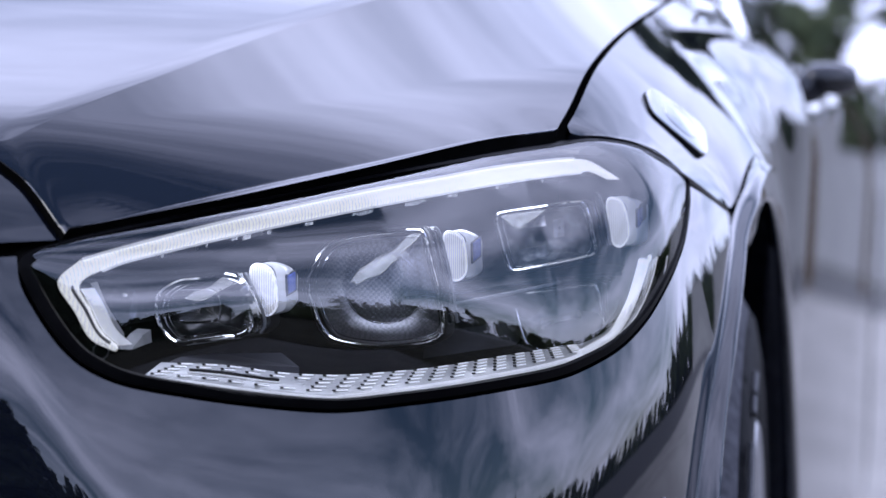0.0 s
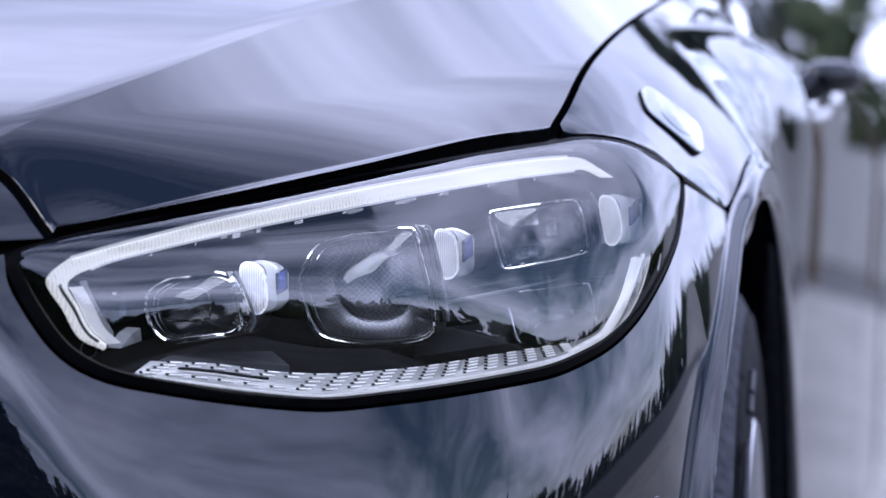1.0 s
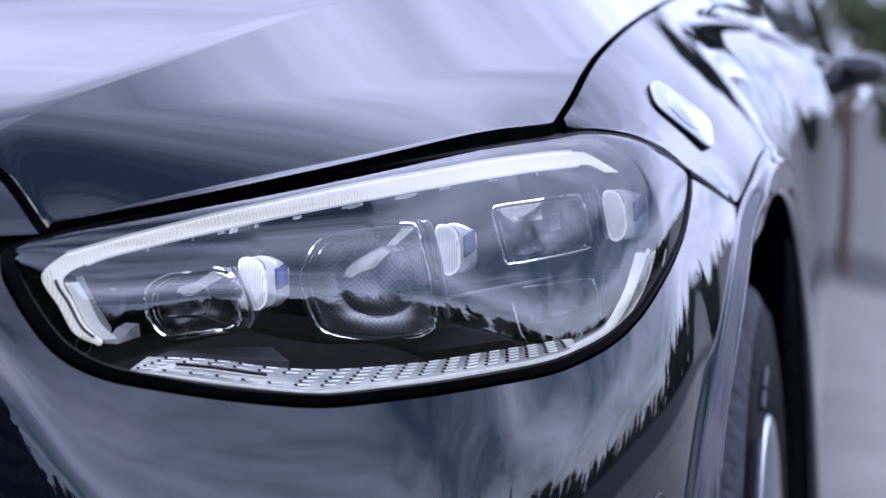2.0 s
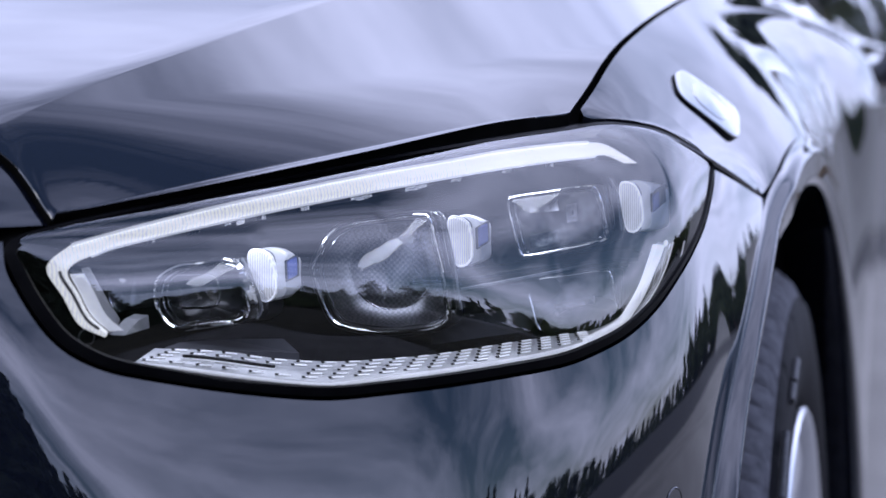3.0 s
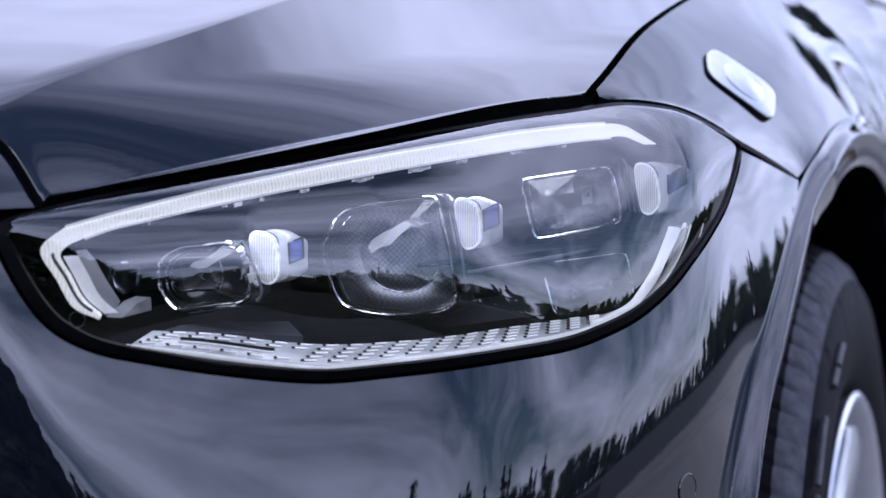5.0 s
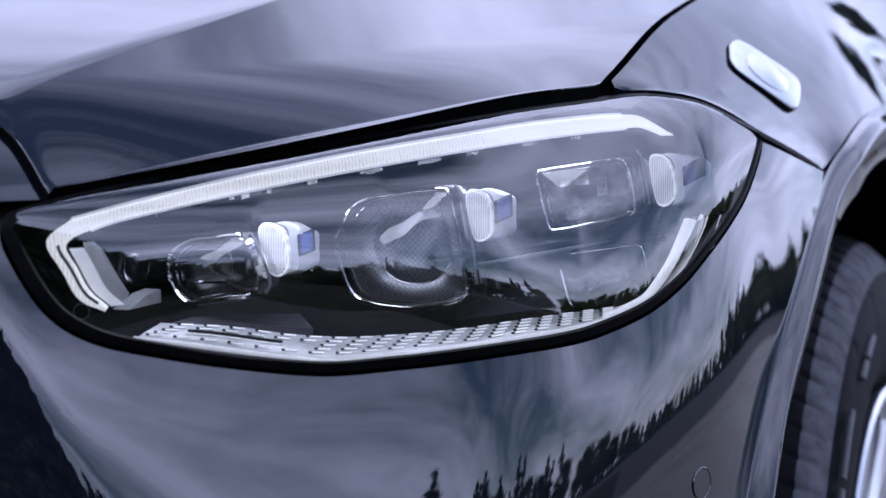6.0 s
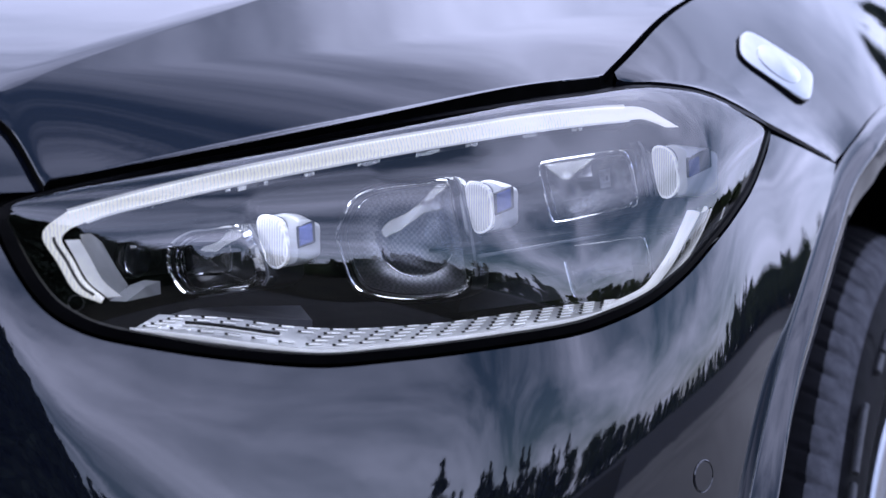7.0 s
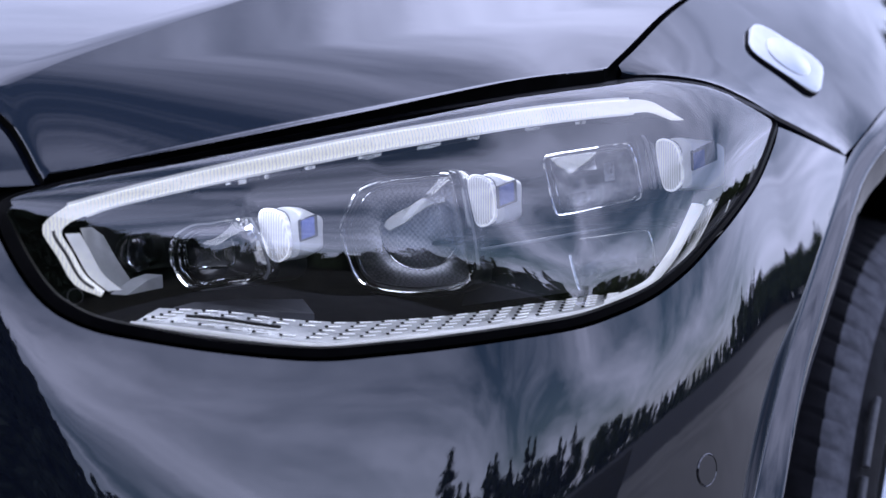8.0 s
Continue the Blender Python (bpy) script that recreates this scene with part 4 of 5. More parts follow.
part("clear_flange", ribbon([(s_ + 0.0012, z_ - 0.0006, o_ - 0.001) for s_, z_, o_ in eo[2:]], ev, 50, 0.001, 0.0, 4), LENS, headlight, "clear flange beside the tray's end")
# outer clear guide beside the tray's upturned end, bright by an added glow
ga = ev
part("outer_guide", tube([inside(*p) for p in spline(ga, 50)], 0.0006), SHEEN, headlight, "thin clear outer guide with an added glow")
part("outer_guide", tube([inside(s + 0.012, z + 0.001, o + 0.003) for s, z, o in spline(ga, 50)], 0.0004), SHEEN, headlight, "thin clear outer guide with an added glow")

# small round moulding mark near the inner corner
mc = np.array([inside(0.6359 + 0.0042 * math.cos(a), 0.6969 + 0.0042 * math.sin(a), -0.008) for a in np.linspace(0, 2 * math.pi, 28, endpoint=False)])
part("moulding_mark", tube(mc, 0.00016, True), GREY, headlight, "small round moulding mark")

# the strip's own light, thrown down into the lamp
for s0, s1, z0, z1 in ((0.655, 0.83, 0.744, 0.779), (0.84, 1.01, 0.780, 0.799)):
    p0, p1 = Vector(inside(s0, z0, -0.040)), Vector(inside(s1, z1, -0.040))
    along = (p1 - p0).normalized()
    down = Vector((0.12, 0.10, -1))
    down = (down - along * down.dot(along)).normalized()
    side = along.cross(down) * -1
    lamp = new("strip_light", bpy.data.lights.new("strip_light", "AREA"))
    lamp.data.shape, lamp.data.size, lamp.data.size_y = "RECTANGLE", (p1 - p0).length, 0.03
    lamp.data.energy, lamp.data.color = 0.135, (0.76, 0.81, 1.0)
    m = Matrix((along, side, -down)).transposed().to_4x4()
    if m.to_3x3().determinant() < 0:
        m = Matrix((along, -side, -down)).transposed().to_4x4()
    m.translation = (p0 + p1) / 2
    lamp.matrix_world = m

# ---- wing emblem ----
EMBLEM = bump(vary(mat("emblem_silver", (0.5, 0.51, 0.53), 0.22, 0.5), (0.68, 0.69, 0.71), (0.78, 0.79, 0.81), 60), 800, 0.05, 0.0003)
BA = np.array([(0.8625, 0.5390, 0.8592), (0.8615, 0.5890, 0.8680)])   # upper end, front and back
BB = np.array([(0.8955, 0.5875, 0.8255), (0.8945, 0.6375, 0.8343)])  # lower end
ax = Vector((BB[0] + BB[1]) / 2 - (BA[0] + BA[1]) / 2)
length = ax.length
ax.normalize()
wide = Vector((BA[1] - BA[0] + BB[1] - BB[0]) / 2)
wd = wide.length
nrm = wide.cross(ax).normalized()
if nrm.x < 0:
    nrm = -nrm
wide = ax.cross(nrm).normalized()
mb = Matrix((ax, wide, nrm)).transposed().to_4x4()
mb.translation = Vector((BA.mean(0) + BB.mean(0)) / 2) 


def pill(lx, ly, z, n=64, p=4.6):
    got = []
    for a in np.linspace(0, 2 * math.pi, n, endpoint=False):
        ca, sa = math.cos(a), math.sin(a)
        got.append((lx * math.copysign(abs(ca) ** (2 / p), ca), ly * math.copysign(abs(sa) ** (2 / p), sa), z))
    return got


lx, ly = length / 2 * 1.07, wd * 0.415
skin = wing.reshape(-1, 3)
m3 = mb.to_3x3()
local = (skin - np.array(mb.translation)) @ np.array(m3)


under = local[(abs(local[:, 0]) < lx) & (abs(local[:, 1]) < ly)]
flat_, *_ = np.linalg.lstsq(np.c_[np.ones(len(under)), under[:, :2]], under[:, 2], rcond=None)
rise = 0.35 * float((under[:, 2] - np.c_[np.ones(len(under)), under[:, :2]] @ flat_).max())


def seat(points, stiff=True):
    """Lays a flat outline onto the wing, following its curve only in part: the plate is stiffer than the skin."""
    got = []
    for u, v, h in points:
        x, y = u - 0.25 * v, v - 0.11 * u  # a slanted oblong
        d2 = (local[:, 0] - x) ** 2 + (local[:, 1] - y) ** 2
        i = np.argsort(d2)[:8]
        w = 1 / (d2[i] + 4e-6)
        on = float((local[i, 2] * w).sum() / w.sum())
        level = flat_[0] + flat_[1] * x + flat_[2] * y
        z = on + h if h < 0 or not stiff else 0.65 * on + 0.35 * level + rise + h + 0.0010 - 0.10 * y
        got.append(mb @ Vector((x + 0.0012, y + 0.0090, z)))
    return got


emblem = part("wing_emblem", loft([seat(pill(lx, ly, -0.004)), seat(pill(lx, ly, 0.0018)), seat(pill(lx * 0.985, ly * 0.975, 0.0028)), seat(pill(lx * 0.93, ly * 0.88, 0.0033)), seat(pill(lx * 0.5, ly * 0.45, 0.0033))]), EMBLEM, car, "silver oblong emblem plate on the wing")
part("emblem_disc", loft([seat(pill(lx * 0.60, ly * 0.70, 0.0028, p=2.2)), seat(pill(lx * 0.60, ly * 0.70, 0.0040, p=2.2)), seat(pill(lx * 0.56, ly * 0.63, 0.0046, p=2.2))]), EMBLEM, emblem, "raised bright oval on the emblem")
# black band in place of the shadow along the plate's edge
part("emblem_base", loft([seat(pill(lx * 1.0, ly * 1.02, -0.004)), seat(pill(lx * 1.01, ly * 1.02, 0.0014), False), seat(pill(lx * 0.99, ly * 0.98, 0.0017), False)]), BLACK, emblem, "black band for the shadow under the emblem edge")

# ---- front wheel ----
HY, HZ = 0.866, 0.366


def turned(profile, n, modulate=None):
    rows = []
    for i, (x, r) in enumerate(profile):
        rows.append([(x, (r - (modulate(i, j) if modulate else 0)) * math.cos(a), (r - (modulate(i, j) if modulate else 0)) * math.sin(a)) for j, a in enumerate(np.linspace(0, 2 * math.pi, n, endpoint=False))])
    return rows


wheel = part("wheel", loft(turned([(0.70, 0.10), (0.70, 0.165), (0.728, 0.165), (0.728, 0.09), (0.80, 0.07), (0.80, 0.01)], 64)), BLACK, car, "front wheel with silver alloy rim")
wheel.matrix_basis = pose(0.8, HY, HZ, 0, 0, 2.2) @ pose(-0.8, 0, 0)  # steered a touch
prof = [(0.70, 0.24), (0.685, 0.27), (0.685, 0.31), (0.70, 0.3520), (0.725, 0.3640), (0.76, 0.3675), (0.765, 0.3600), (0.772, 0.3600), (0.777, 0.3680), (0.82, 0.3685), (0.825, 0.3600), (0.832, 0.3600), (0.837, 0.3680),
        (0.868, 0.3668), (0.884, 0.3635), (0.898, 0.3570), (0.910, 0.3470), (0.9165, 0.3350), (0.920, 0.3310), (0.9245, 0.305), (0.926, 0.291), (0.923, 0.271), (0.918, 0.258), (0.915, 0.251), (0.907, 0.244), (0.90, 0.236)]
tyre = part("tyre", loft(turned(prof, 960, lambda i, j: {15: 0.004}.get(i, 0.0) * (j % 10 < 2) + (0.0022 if 18 <= i <= 19 and j % 40 < 6 else 0.0)), False, False), [RUBBER, SCUFF], wheel, "black tyre with worn tread blocks")
for f_ in tyre.data.polygons:
    f_.material_index = int(0.334 < math.hypot(f_.center.y, f_.center.z) < 0.3535 and f_.center.x > 0.86)
rim = part("rim", loft(turned([(0.70, 0.230), (0.88, 0.230), (0.905, 0.236), (0.916, 0.2425), (0.921, 0.2455), (0.9235, 0.242), (0.921, 0.235), (0.909, 0.226), (0.87, 0.217), (0.72, 0.209)], 128), False, False), ALLOY, wheel, "polished alloy rim")
bm = bmesh.new()
sp = []
for r, hw, xo, xi in ((0.02, 0.030, 0.885, 0.85), (0.07, 0.026, 0.890, 0.85), (0.14, 0.024, 0.902, 0.865), (0.21, 0.027, 0.911, 0.875), (0.232, 0.034, 0.912, 0.88)):
    sp.append([(xi, -hw, r), (xo - 0.006, -hw, r), (xo, -hw * 0.72, r), (xo, hw * 0.72, r), (xo - 0.006, hw, r), (xi, hw, r)])
spoke = part("spoke", loft(sp), ALLOY, wheel, "broad silver spoke")
for k in range(1, 10):
    o = new("spoke", spoke.data)
    o.parent = wheel
    o.matrix_basis = pose(0, 0, 0, 36 * k + 8, 0, 0)
    tagged(o, "broad silver spoke")
spoke.matrix_basis = pose(0, 0, 0, 8, 0, 0)
part("hub_cap", loft(turned([(0.87, 0.045), (0.893, 0.043), (0.897, 0.036), (0.897, 0.005)], 40)), ALLOY, wheel, "silver hub cap")
MARK = vary(mat("tyre_marking", (0.08, 0.08, 0.085), 0.55), (0.06, 0.06, 0.065), (0.1, 0.1, 0.105), 200)
for a0, a1, r in ((132, 142.5, 0.326), (144, 155, 0.326), (112, 118, 0.312), (119, 123, 0.312), (158, 168, 0.326)):
    a = np.radians(np.linspace(a0, a1, 14))
    path = [(0.9250, r * math.cos(v), r * math.sin(v)) for v in a]
    part("sidewall_mark", tube(path, 0.0028), MARK, wheel, "raised worn bar on the tyre wall")

# ---- car side behind the wheel ----
FLANK = [(0.915, 0.22), (0.925, 0.32), (0.930, 0.45), (0.934, 0.58), (0.940, 0.70), (0.946, 0.80), (0.9495, 0.865), (0.9490, 0.910), (0.944, 0.942), (0.930, 0.961), (0.905, 0.972), (0.880, 0.976)]  # a firmer shoulder than the wing's


def side_panel(name, y0, y1, material, label):
    soft, firm = spline(SIDE, 60), spline(FLANK, 60)
    rows = []
    for y in np.linspace(y0, y1, 24):
        k = min(1.0, max(0.0, (y - 1.41) / 0.55))
        pr = soft + (firm - soft) * k * k * (3 - 2 * k)
        g_ = 0.018 * math.sin(math.pi * min(1, max(0, (y - 1.38) / 3.0))) - 0.008 * math.exp((1.408 - y) / 0.35)
        rows.append([(x + g_, y, z) for x, z in pr])
    rows = [[(x - 0.012, y, z) for x, y, z in rows[0]]] + rows + [[(x - 0.012, y, z) for x, y, z in rows[-1]]]
    return part(name, grid(rows), material, car, label)


door = side_panel("front_door", 1.408, 2.44, PAINT, "black front door")
side_panel("rear_door", 2.448, 3.45, PAINT, "black rear door")
side_panel("rear_wing", 3.458, 4.35, PAINT, "black rear wing")
for y0, y1 in ((1.52, 2.42), (2.47, 3.30)):
    rows = [[(0.872, y, 0.976), (0.85, y, 1.04), (0.80, y, 1.16), (0.72, y, 1.30)] for y in np.linspace(y0, y1, 12)]
    part("side_window", grid(rows), WINDOW, car, "dark tinted side window")
    part("window_trim", tube([(0.879, y, 0.977) for y in np.linspace(y0, y1, 12)], 0.005), CHROME, car, "bright trim under the side window")

# ---- cabin ----
WS = [[(x, 1.42 + 0.72 * k - 0.10 * (1 - (x / 0.78) ** 2) * (1 - k), 1.045 + 0.36 * k + 0.03 * (1 - (x / 0.78) ** 2)) for x in np.linspace(-0.76 + 0.16 * k, 0.76 - 0.16 * k, 24)] for k in np.linspace(0, 1, 14)]
part("windscreen", grid(WS), WINDOW, car, "dark raked windscreen")
for sgn in (1, -1):
    part("roof_pillar", tube(spline([(sgn * 0.79, 1.38, 1.03), (sgn * 0.72, 1.72, 1.20), (sgn * 0.63, 2.12, 1.40)], 24), 0.028, n=12), PAINT, car, "black raked roof pillar")
rows = [[(x, y, 1.40 + 0.07 * math.sin(math.pi * (y - 2.1) / 1.9) + 0.04 * (1 - (x / 0.64) ** 2)) for x in np.linspace(-0.64, 0.64, 24)] for y in np.linspace(2.12, 3.6, 18)]
part("roof", grid(rows), PAINT, car, "black roof")
rows = [[(x, 1.36 + 0.06 * k - 0.10 * (1 - (x / 0.8) ** 2), 1.03 + 0.012 * k + 0.03 * (1 - (x / 0.8) ** 2)) for x in np.linspace(-0.8, 0.8, 24)] for k in np.linspace(0, 1, 4)]
part("cowl", grid(rows), BLACK, car, "black plastic cowl under the windscreen")

# plain tail that closes the car behind
part("rear_window", grid([[(x * (1 - 0.05 * k), 3.58 + 0.46 * k, 1.415 - 0.35 * k + 0.03 * (1 - (x / 0.66) ** 2)) for x in np.linspace(-0.66, 0.66, 16)] for k in np.linspace(0, 1, 8)]), WINDOW, car, "dark raked rear window")
part("trunk_lid", grid([[(x, y, 0.974 + (0.10 - 0.09 * (y - 3.95) / 0.40) * (1 - (x / 0.885) ** 2)) for x in np.linspace(-0.885, 0.885, 20)] for y in np.linspace(3.95, 4.37, 8)]), PAINT, car, "black trunk lid")
pr = spline(SIDE, 30)
part("rear_panel", grid([[(k * (x + 0.004), 4.34 + 0.20 * (1 - k * k) ** 0.5, z) for x, z in pr] for k in np.sin(np.linspace(-math.pi / 2, math.pi / 2, 24))]), PAINT, car, "black rounded tail panel")
for sgn in (1, -1):
    part("rear_pillar", grid([[(sgn * (0.876 - 0.246 * k), y0 + (y1 - y0) * k, 0.975 + 0.44 * k) for k in np.linspace(0, 1, 8)] for y0, y1 in ((3.28, 3.28), (3.7, 3.45), (4.08, 3.60))]), PAINT, car, "black rear roof pillar")

# wing mirror
mr = []
for x, sy, sz in ((0.918, 0.4, 0.5), (0.922, 0.75, 0.8), (0.932, 1.0, 1.0), (0.960, 1.0, 1.0), (0.976, 0.85, 0.85), (0.982, 0.5, 0.55)):
    mr.append([(x, 1.71 + 0.03 * sy * math.cos(a) + 0.25 * (x - 0.925), 0.948 + 0.019 * sz * math.sin(a)) for a in np.linspace(0, 2 * math.pi, 28, endpoint=False)])
mirror = part("wing_mirror", loft(mr), PAINT, car, "black wing mirror on a slim foot")
part("mirror_foot", tube(spline([(0.90, 1.69, 0.93), (0.925, 1.70, 0.94), (0.945, 1.71, 0.955)], 20), np.linspace(0.014, 0.012, 20), n=14), PAINT, mirror, "black foot of the wing mirror")

# the other side of the car
across = Matrix.Diagonal((-1, 1, 1, 1))
for o in list(car.children):
    if o.name.split(".")[0] in ("headlight", "fender", "wheel_arch_lip", "wheel_arch_liner", "lamp_seal", "front_door", "rear_door", "rear_wing", "side_window", "window_trim", "wing_mirror", "grille_surround", "wheel"):
        copy_thing(o, across @ o.matrix_basis)

# ---- trees all round the lot ----
BARK = bump(vary(mat("bark", (0.09, 0.065, 0.045), 0.9), (0.06, 0.045, 0.03), (0.13, 0.095, 0.065), 6, 6), 30, 0.6, 0.03)
PINE = vary(mat("pine_needles", (0.04, 0.055, 0.035), 0.75), (0.022, 0.032, 0.02), (0.055, 0.075, 0.042), 1.2, 5)
LEAF = vary(mat("broad_leaves", (0.06, 0.085, 0.035), 0.7), (0.035, 0.055, 0.022), (0.09, 0.115, 0.05), 1.0, 5)


def tree(name, height, kind_, seed, label, count=0, leaf=1.0):
    rg = random.Random(seed)
    ob = tagged(new(name), label, "tree", "trees round the lot")
    path, r = [], []
    for k in np.linspace(0, 1, 9):
        path.append((rg.uniform(-0.1, 0.1) * k * 2, rg.uniform(-0.1, 0.1) * k * 2, height * k * (1.0 if kind_ == "pine" else 0.8)))
        r.append(0.018 * height * (1 - 0.93 * k))
    bm = tube(path, np.array(r), n=7)
    limbs = []
    for i in range(34 if kind_ == "pine" else 26):
        z = height * rg.uniform(0.06 if kind_ == "pine" else 0.2, 0.93 if kind_ == "pine" else 0.75)
        a = rg.uniform(0, 2 * math.pi)
        reach = height * (0.20 * (1.03 - z / height) + 0.02) if kind_ == "pine" else height * rg.uniform(0.16, 0.30) * (1.1 - z / height)
        rise = -0.12 * reach if kind_ == "pine" else 0.75 * reach
        tip = Vector((math.cos(a) * reach, math.sin(a) * reach, z + rise))
        limbs.append((Vector((0, 0, z)), tip))
        b2 = tube([(0, 0, z), tuple(tip * 0.5 + Vector((0, 0, z * 0.5 + 0.04 * reach))), tuple(tip)], np.array([0.0045, 0.003, 0.001]) * height, n=4)
        tmp = bpy.data.meshes.new("limb")
        b2.to_mesh(tmp)
        b2.free()
        bm.from_mesh(tmp)
        bpy.data.meshes.remove(tmp)
    part("trunk", bm, BARK, ob)
    verts, faces = [], []
    count = count or (1700 if kind_ == "pine" else 2000)
    for i in range(count):
        a, tip = limbs[rg.randrange(len(limbs))]
        k = rg.uniform(0.15, 1.08)
        p = a.lerp(tip, k)
        sp_ = height * (0.022 if kind_ == "pine" else 0.055)
        p = p + Vector((rg.gauss(0, sp_), rg.gauss(0, sp_), rg.gauss(0, sp_ * 0.7)))
        if kind_ == "pine" and i % 14 == 0:
            p = Vector((rg.gauss(0, 0.012), rg.gauss(0, 0.012), 0)) * height + Vector((0, 0, height * rg.uniform(0.8, 1.03)))
        q = Euler((rg.uniform(0, 6.3), rg.uniform(0, 6.3), rg.uniform(0, 6.3))).to_matrix()
        w, l = leaf * height * rg.uniform(0.008, 0.018), leaf * height * rg.uniform(0.018, 0.04)
        if leaf < 1 and k < 0.6:
            w, l = 2.2 * w, 2.2 * l
        n0 = len(verts)
        for d in ((-w, 0, 0), (0, -l * 0.6, w * 0.3), (w, 0, 0), (0, l, -w * 0.3)):
            verts.append(p + q @ Vector(d))
        faces.append((n0, n0 + 1, n0 + 2, n0 + 3))
    me = bpy.data.meshes.new("crown")
    me.from_pydata([tuple(v) for v in verts], [], faces)
    me.materials.append(PINE if kind_ == "pine" else LEAF)
    new("crown", me).parent = ob
    return ob


TREE_WAY = [0, 8, 15, 20, 42, 50, 62, 74, 85, 88, 91, 96, 112, 318, 330, 352, 360]
TREE_SIZE = [1.4, 1.0, 0.65, 0.55, 0.6, 0.85, 1.0, 1.2, 1.2, 1.75, 1.75, 1.2, 0.9, 1.0, 1.3, 1.45, 1.4]
kinds = [tree("pine_tree", 11.0, "pine", 3, "tall dark green pine at the edge of the lot"), tree("pine_tree", 9.0, "pine", 8, "dark green pine at the edge of the lot"),
         tree("broadleaf_tree", 8.5, "leaf", 5, "broad green leafy tree at the edge of the lot"), tree("pine_tree", 13.0, "pine", 11, "tall slim dark pine at the edge of the lot"),
         tree("pine_tree", 10.0, "pine", 17, "dense dark pine close to the car", 8000, 0.62)]
rg = random.Random(21)
spots = []
for i in range(220):
    a = 2 * math.pi * (i + rg.uniform(-0.35, 0.35)) / 220
    way = math.degrees(a)
    d = float(np.interp(way, [0, 90, 180, 235, 262, 290, 322, 340, 352, 360], [105, 90, 90, 75, 62, 60, 72, 82, 100, 105])) * rg.uniform(0.94, 1.2)
    spots.append((d * math.cos(a), d * math.sin(a), rg.uniform(0, 360), rg.uniform(0.75, 1.15) * float(np.interp(way, TREE_WAY, TREE_SIZE)), rg.choice((2, 2, 2, 1)) if way < 75 else rg.choice((0, 1, 1, 2, 2)) if way > 320 else rg.choice((0, 1, 1, 2, 2, 2, 3))))
for i in range(70):  # young pines at the near edge of the wood
    a = radians(rg.uniform(298, 333))
    d = rg.uniform(14, 20)
    spots.append((d * math.cos(a), d * math.sin(a), rg.uniform(0, 360), rg.uniform(0.14, 0.24), rg.choice((0, 1, 2, 2))))
for i in range(58):  # a dense row that stands close to the car and gets lower towards its end
    way = 252 + 57 * (i + rg.uniform(-0.4, 0.4)) / 58
    d = rg.uniform(11, 13)
    tall = float(np.interp(way, [252, 277, 283, 289, 293, 297, 303, 310], [0.98, 0.95, 0.74, 0.58, 0.41, 0.27, 0.27, 0.24]))
    spots.append((d * math.cos(radians(way)), d * math.sin(radians(way)), rg.uniform(0, 360), tall * rg.uniform(0.9, 1.06), 4))
for i in range(46):  # a dense stand of broad trees
    a = radians(rg.uniform(44, 66))
    d = rg.uniform(80, 98)
    spots.append((d * math.cos(a), d * math.sin(a), rg.uniform(0, 360), rg.uniform(0.75, 0.95), rg.choice((2, 2, 1))))


def lone_tree(height, base, spread, seed, label):
    """A bare leaning trunk with limbs near its top and one dense round crown."""
    rg_ = random.Random(seed)
    ob = tagged(new("lone_tree"), label, "tree")
    mid = 0.5 * (height + base)
    path = [(0.25 * math.sin(3 * k), 0.2 * k, k * mid) for k in np.linspace(0, 1, 12)]
    bm = tube(path, np.linspace(0.26, 0.13, 12), n=9)
    limbs = []
    for i in range(22):
        v = Vector((rg_.gauss(0, 1), rg_.gauss(0, 1), rg_.gauss(0.15, 0.9))).normalized()
        tip = Vector((v.x * spread * 0.8, v.y * spread * 0.8, mid + v.z * 0.42 * (height - base)))
        root = Vector((0.03, 0.2, mid - rg_.uniform(0.1, 1.6)))
        limbs.append(tip)
        b2 = tube([tuple(root), tuple(root * 0.5 + tip * 0.5 + Vector((0, 0, 0.2))), tuple(tip)], np.array([0.07, 0.05, 0.015]), n=5)
        tmp = bpy.data.meshes.new("limb")
        b2.to_mesh(tmp)
        b2.free()
        bm.from_mesh(tmp)
        bpy.data.meshes.remove(tmp)
    part("trunk", bm, BARK, ob)
    verts, faces = [], []
    for i in range(4200):
        tip = limbs[rg_.randrange(len(limbs))]
        c_ = Vector((0.03, 0.2, mid)).lerp(tip, rg_.uniform(0.1, 1.05))
        p = c_ + Vector((rg_.gauss(0, 0.16), rg_.gauss(0, 0.16), rg_.gauss(0, 0.14))) * spread
        q = Euler((rg_.uniform(0, 6.3), rg_.uniform(0, 6.3), rg_.uniform(0, 6.3))).to_matrix()
        w, l = rg_.uniform(0.10, 0.17), rg_.uniform(0.16, 0.30)
        n0 = len(verts)
        verts += [tuple(p + q @ Vector(d)) for d in ((-w, 0, 0), (0, -l * 0.6, w * 0.3), (w, 0, 0), (0, l, -w * 0.3))]
        faces.append((n0, n0 + 1, n0 + 2, n0 + 3))
    me = bpy.data.meshes.new("crown")
    me.from_pydata(verts, [], faces)
    me.materials.append(PINE)
    new("crown", me).parent = ob
    return ob


lone_tree(10.8, 7.3, 1.35, 31, "single dark round-headed tree on a bare trunk").location = (4.5, 30.6, -0.05)
lone_tree(12.3, 9.7, 1.1, 37, "small round-headed tree on a bare trunk").location = (1.75, 34.7, -0.05)
# low wall of concrete panels far behind the car
WALL = bump(vary(mat("wall_concrete", (0.3, 0.3, 0.3), 0.9), (0.31, 0.312, 0.32), (0.38, 0.382, 0.39), 0.6, 8), 40, 0.4, 0.01)
bm = bmesh.new()
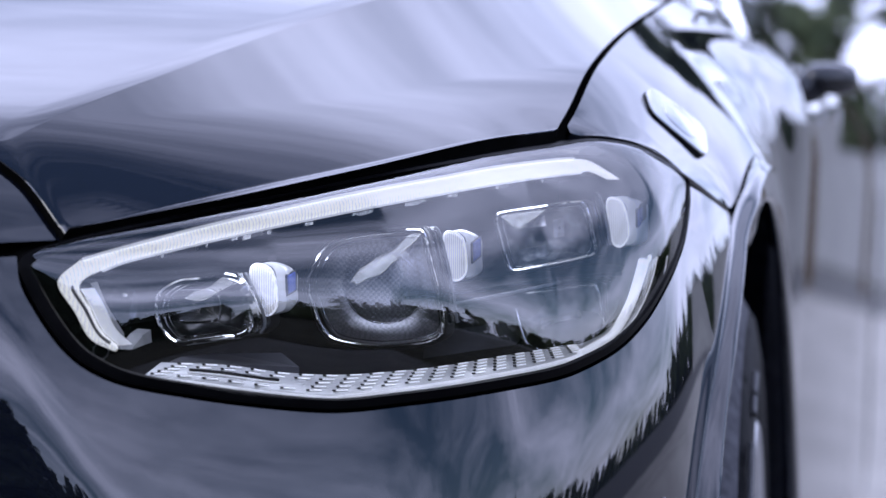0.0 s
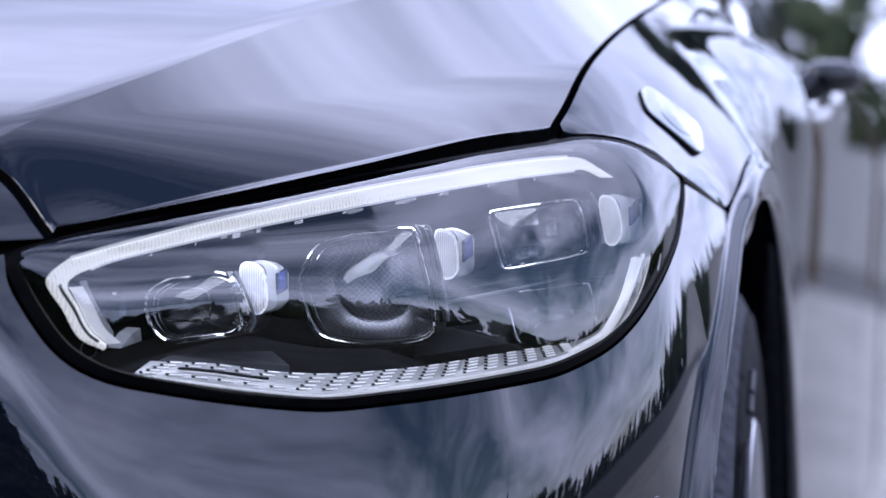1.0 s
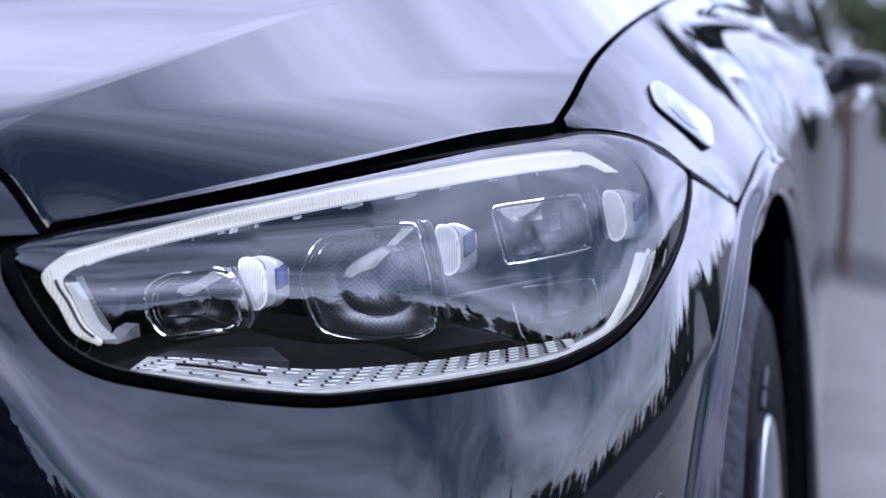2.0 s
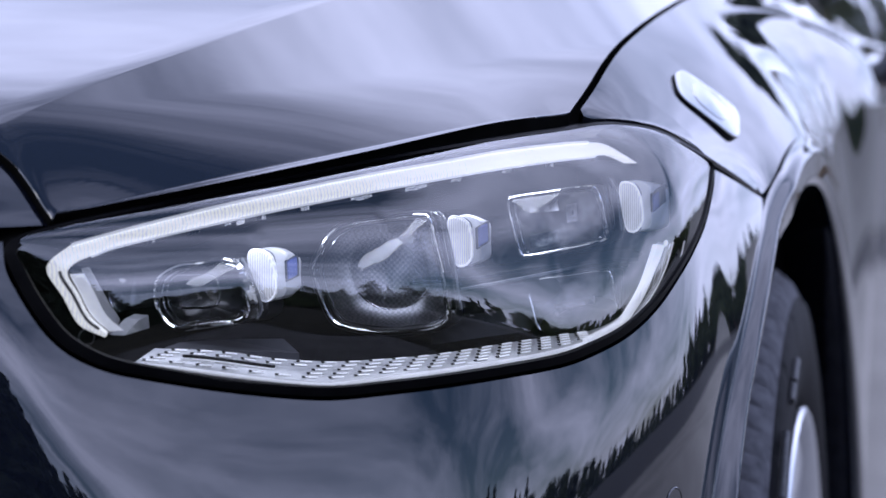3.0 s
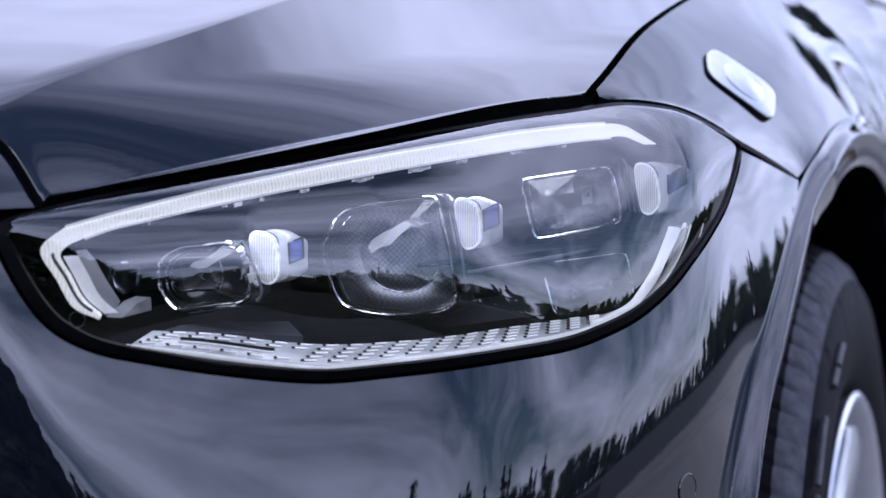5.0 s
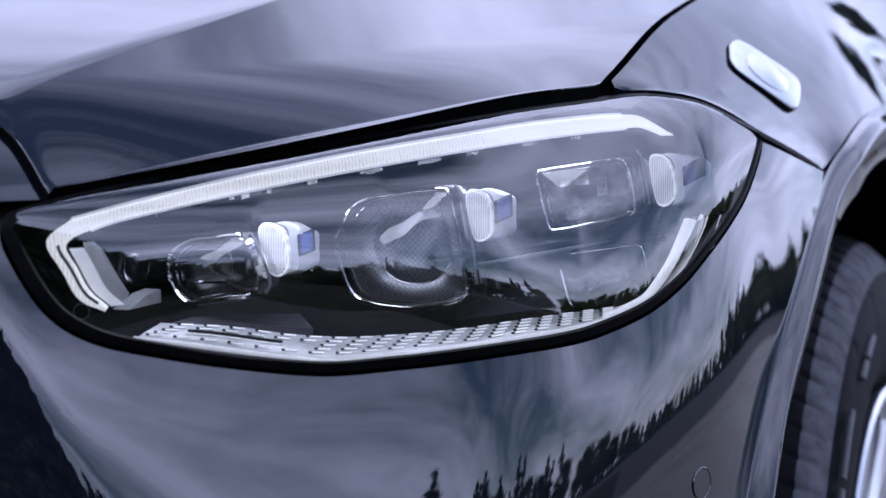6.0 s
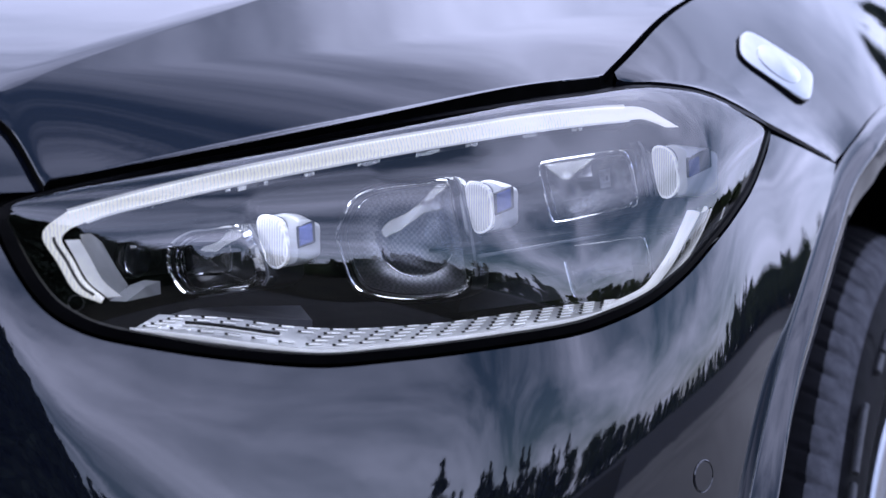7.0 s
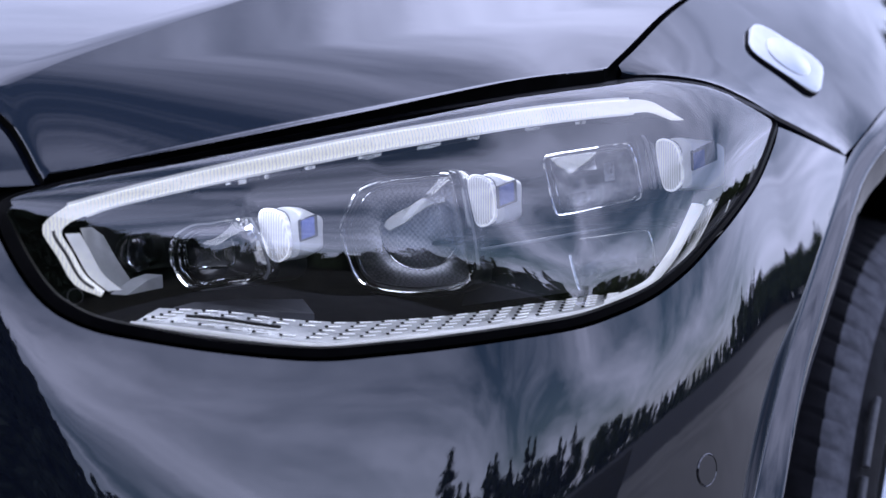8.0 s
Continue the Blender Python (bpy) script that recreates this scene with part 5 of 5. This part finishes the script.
for i in range(12):
    a = radians(66 + 31 * (i + 0.5) / 12)
    h = 4.5 if i < 7 else 2.7
    m = pose(52 * math.cos(a), 52 * math.sin(a), h / 2 - 0.05, 0, 0, math.degrees(a) - 90)
    box(bm, m, 2.46, 0.18, h, 0.004)
    box(bm, m @ pose(0, 0, h / 2 + 0.06), 2.47, 0.30, 0.12, 0.02)
tagged(part("boundary_wall", bm, WALL, None, smooth=False), "low grey concrete panel wall behind the lot", "wall", kind="structure")
# pale concrete beside the car
CONCRETE = bump(vary(mat("concrete", (0.22, 0.21, 0.19), 0.9), (0.22, 0.209, 0.192), (0.30, 0.286, 0.265), 0.8, 8), 60, 0.4, 0.004)
lane = [[(x, y, 0.006) for x in np.linspace(-1.2, 9.0, 12)] for y in np.linspace(0.3, 27.0, 28)]
tagged(part("pavement", grid(lane), CONCRETE, None), "pale warm grey concrete beside the parked car", "pavement", kind="structure")
# dark verge under the wood's near edge
SOIL = bump(vary(mat("forest_floor", (0.03, 0.028, 0.02), 0.95, spec=0.2), (0.018, 0.018, 0.012), (0.045, 0.042, 0.028), 2.0, 8), 25, 0.8, 0.05)
edge = [[(r * math.cos(a), r * math.sin(a), 0.006 + 0.02 * rg.random()) for a in np.linspace(radians(255), radians(372), 60)] for r in (3.4, 3.9, 8, 14, 24, 40)]
edge[0] = [(x * (1 + 0.05 * math.sin(0.43 * i) + 0.04 * math.sin(0.17 * i + 1)), y * (1 + 0.05 * math.sin(0.43 * i) + 0.04 * math.sin(0.17 * i + 1)), 0.012) for i, (x, y, z) in enumerate(edge[0])]
tagged(part("verge", grid(edge), SOIL, None), "dark earth and needles at the wood's edge", "verge", kind="structure")
used = set()
for x, y, turn, size, k in spots:
    m = pose(x, y, -0.05, 0, 0, turn)
    if k not in used:
        used.add(k)
        kinds[k].matrix_basis = m
        kinds[k].scale = (size, size, size)
        continue
    o = copy_thing(kinds[k], m)
    o.scale = (size, size, size)

# the wood behind the first trees, and its undergrowth
pts = []
crowns = {k: np.array([v.co for v in kinds[k].children[1].data.vertices]) if kinds[k].children[1].name.startswith("crown") else np.array([v.co for v in kinds[k].children[0].data.vertices]) for k in range(5)}
for i in range(230):
    a = radians(rg.uniform(-35, 75)) if i < 150 else rg.uniform(0, 2 * math.pi)
    way = math.degrees(a) % 360
    d = 1.12 * float(np.interp(way, [0, 90, 180, 235, 262, 290, 322, 340, 352, 360], [105, 90, 90, 75, 62, 60, 72, 82, 100, 105])) * rg.uniform(0.98, 1.15)
    v = crowns[rg.choice((2, 2, 1, 2))].reshape(-1, 4, 3)[::2]
    size, turn = rg.uniform(0.8, 1.15) * float(np.interp(way, TREE_WAY, TREE_SIZE)), rg.uniform(0, 6.28)
    rt = np.array([[math.cos(turn), -math.sin(turn), 0], [math.sin(turn), math.cos(turn), 0], [0, 0, 1]])
    p = (v.reshape(-1, 3) @ rt.T) * size
    p = (p.reshape(-1, 4, 3) - p.reshape(-1, 4, 3).mean(1, keepdims=True)) * 1.5 + p.reshape(-1, 4, 3).mean(1, keepdims=True)
    pts.append(p.reshape(-1, 3) + [d * math.cos(a), d * math.sin(a), 0])
for i in range(9000):
    a = rg.uniform(0, 2 * math.pi)
    way = math.degrees(a)
    d = 0.97 * float(np.interp(way, [0, 90, 180, 235, 262, 290, 322, 340, 352, 360], [105, 90, 90, 75, 62, 60, 72, 82, 100, 105])) * rg.uniform(0.98, 1.1)
    c0 = np.array([d * math.cos(a), d * math.sin(a), 2.6 * rg.random() ** 1.3 * rg.random() + 0.1])
    q = np.array(Euler((rg.uniform(0, 6.3), rg.uniform(0, 6.3), rg.uniform(0, 6.3))).to_matrix())
    pts.append(c0 + np.array([(-0.5, 0, 0), (0, -0.4, 0.1), (0.5, 0, 0), (0, 0.6, -0.1)]) @ q.T * rg.uniform(0.7, 1.5))
pts = np.vstack(pts)
me = bpy.data.meshes.new("distant_wood")
me.from_pydata(pts.tolist(), [], np.arange(len(pts)).reshape(-1, 4).tolist())
me.materials.append(PINE)
tagged(new("distant_wood", me), "dense dark green wood and undergrowth beyond the lot", "wood", kind="stuff")
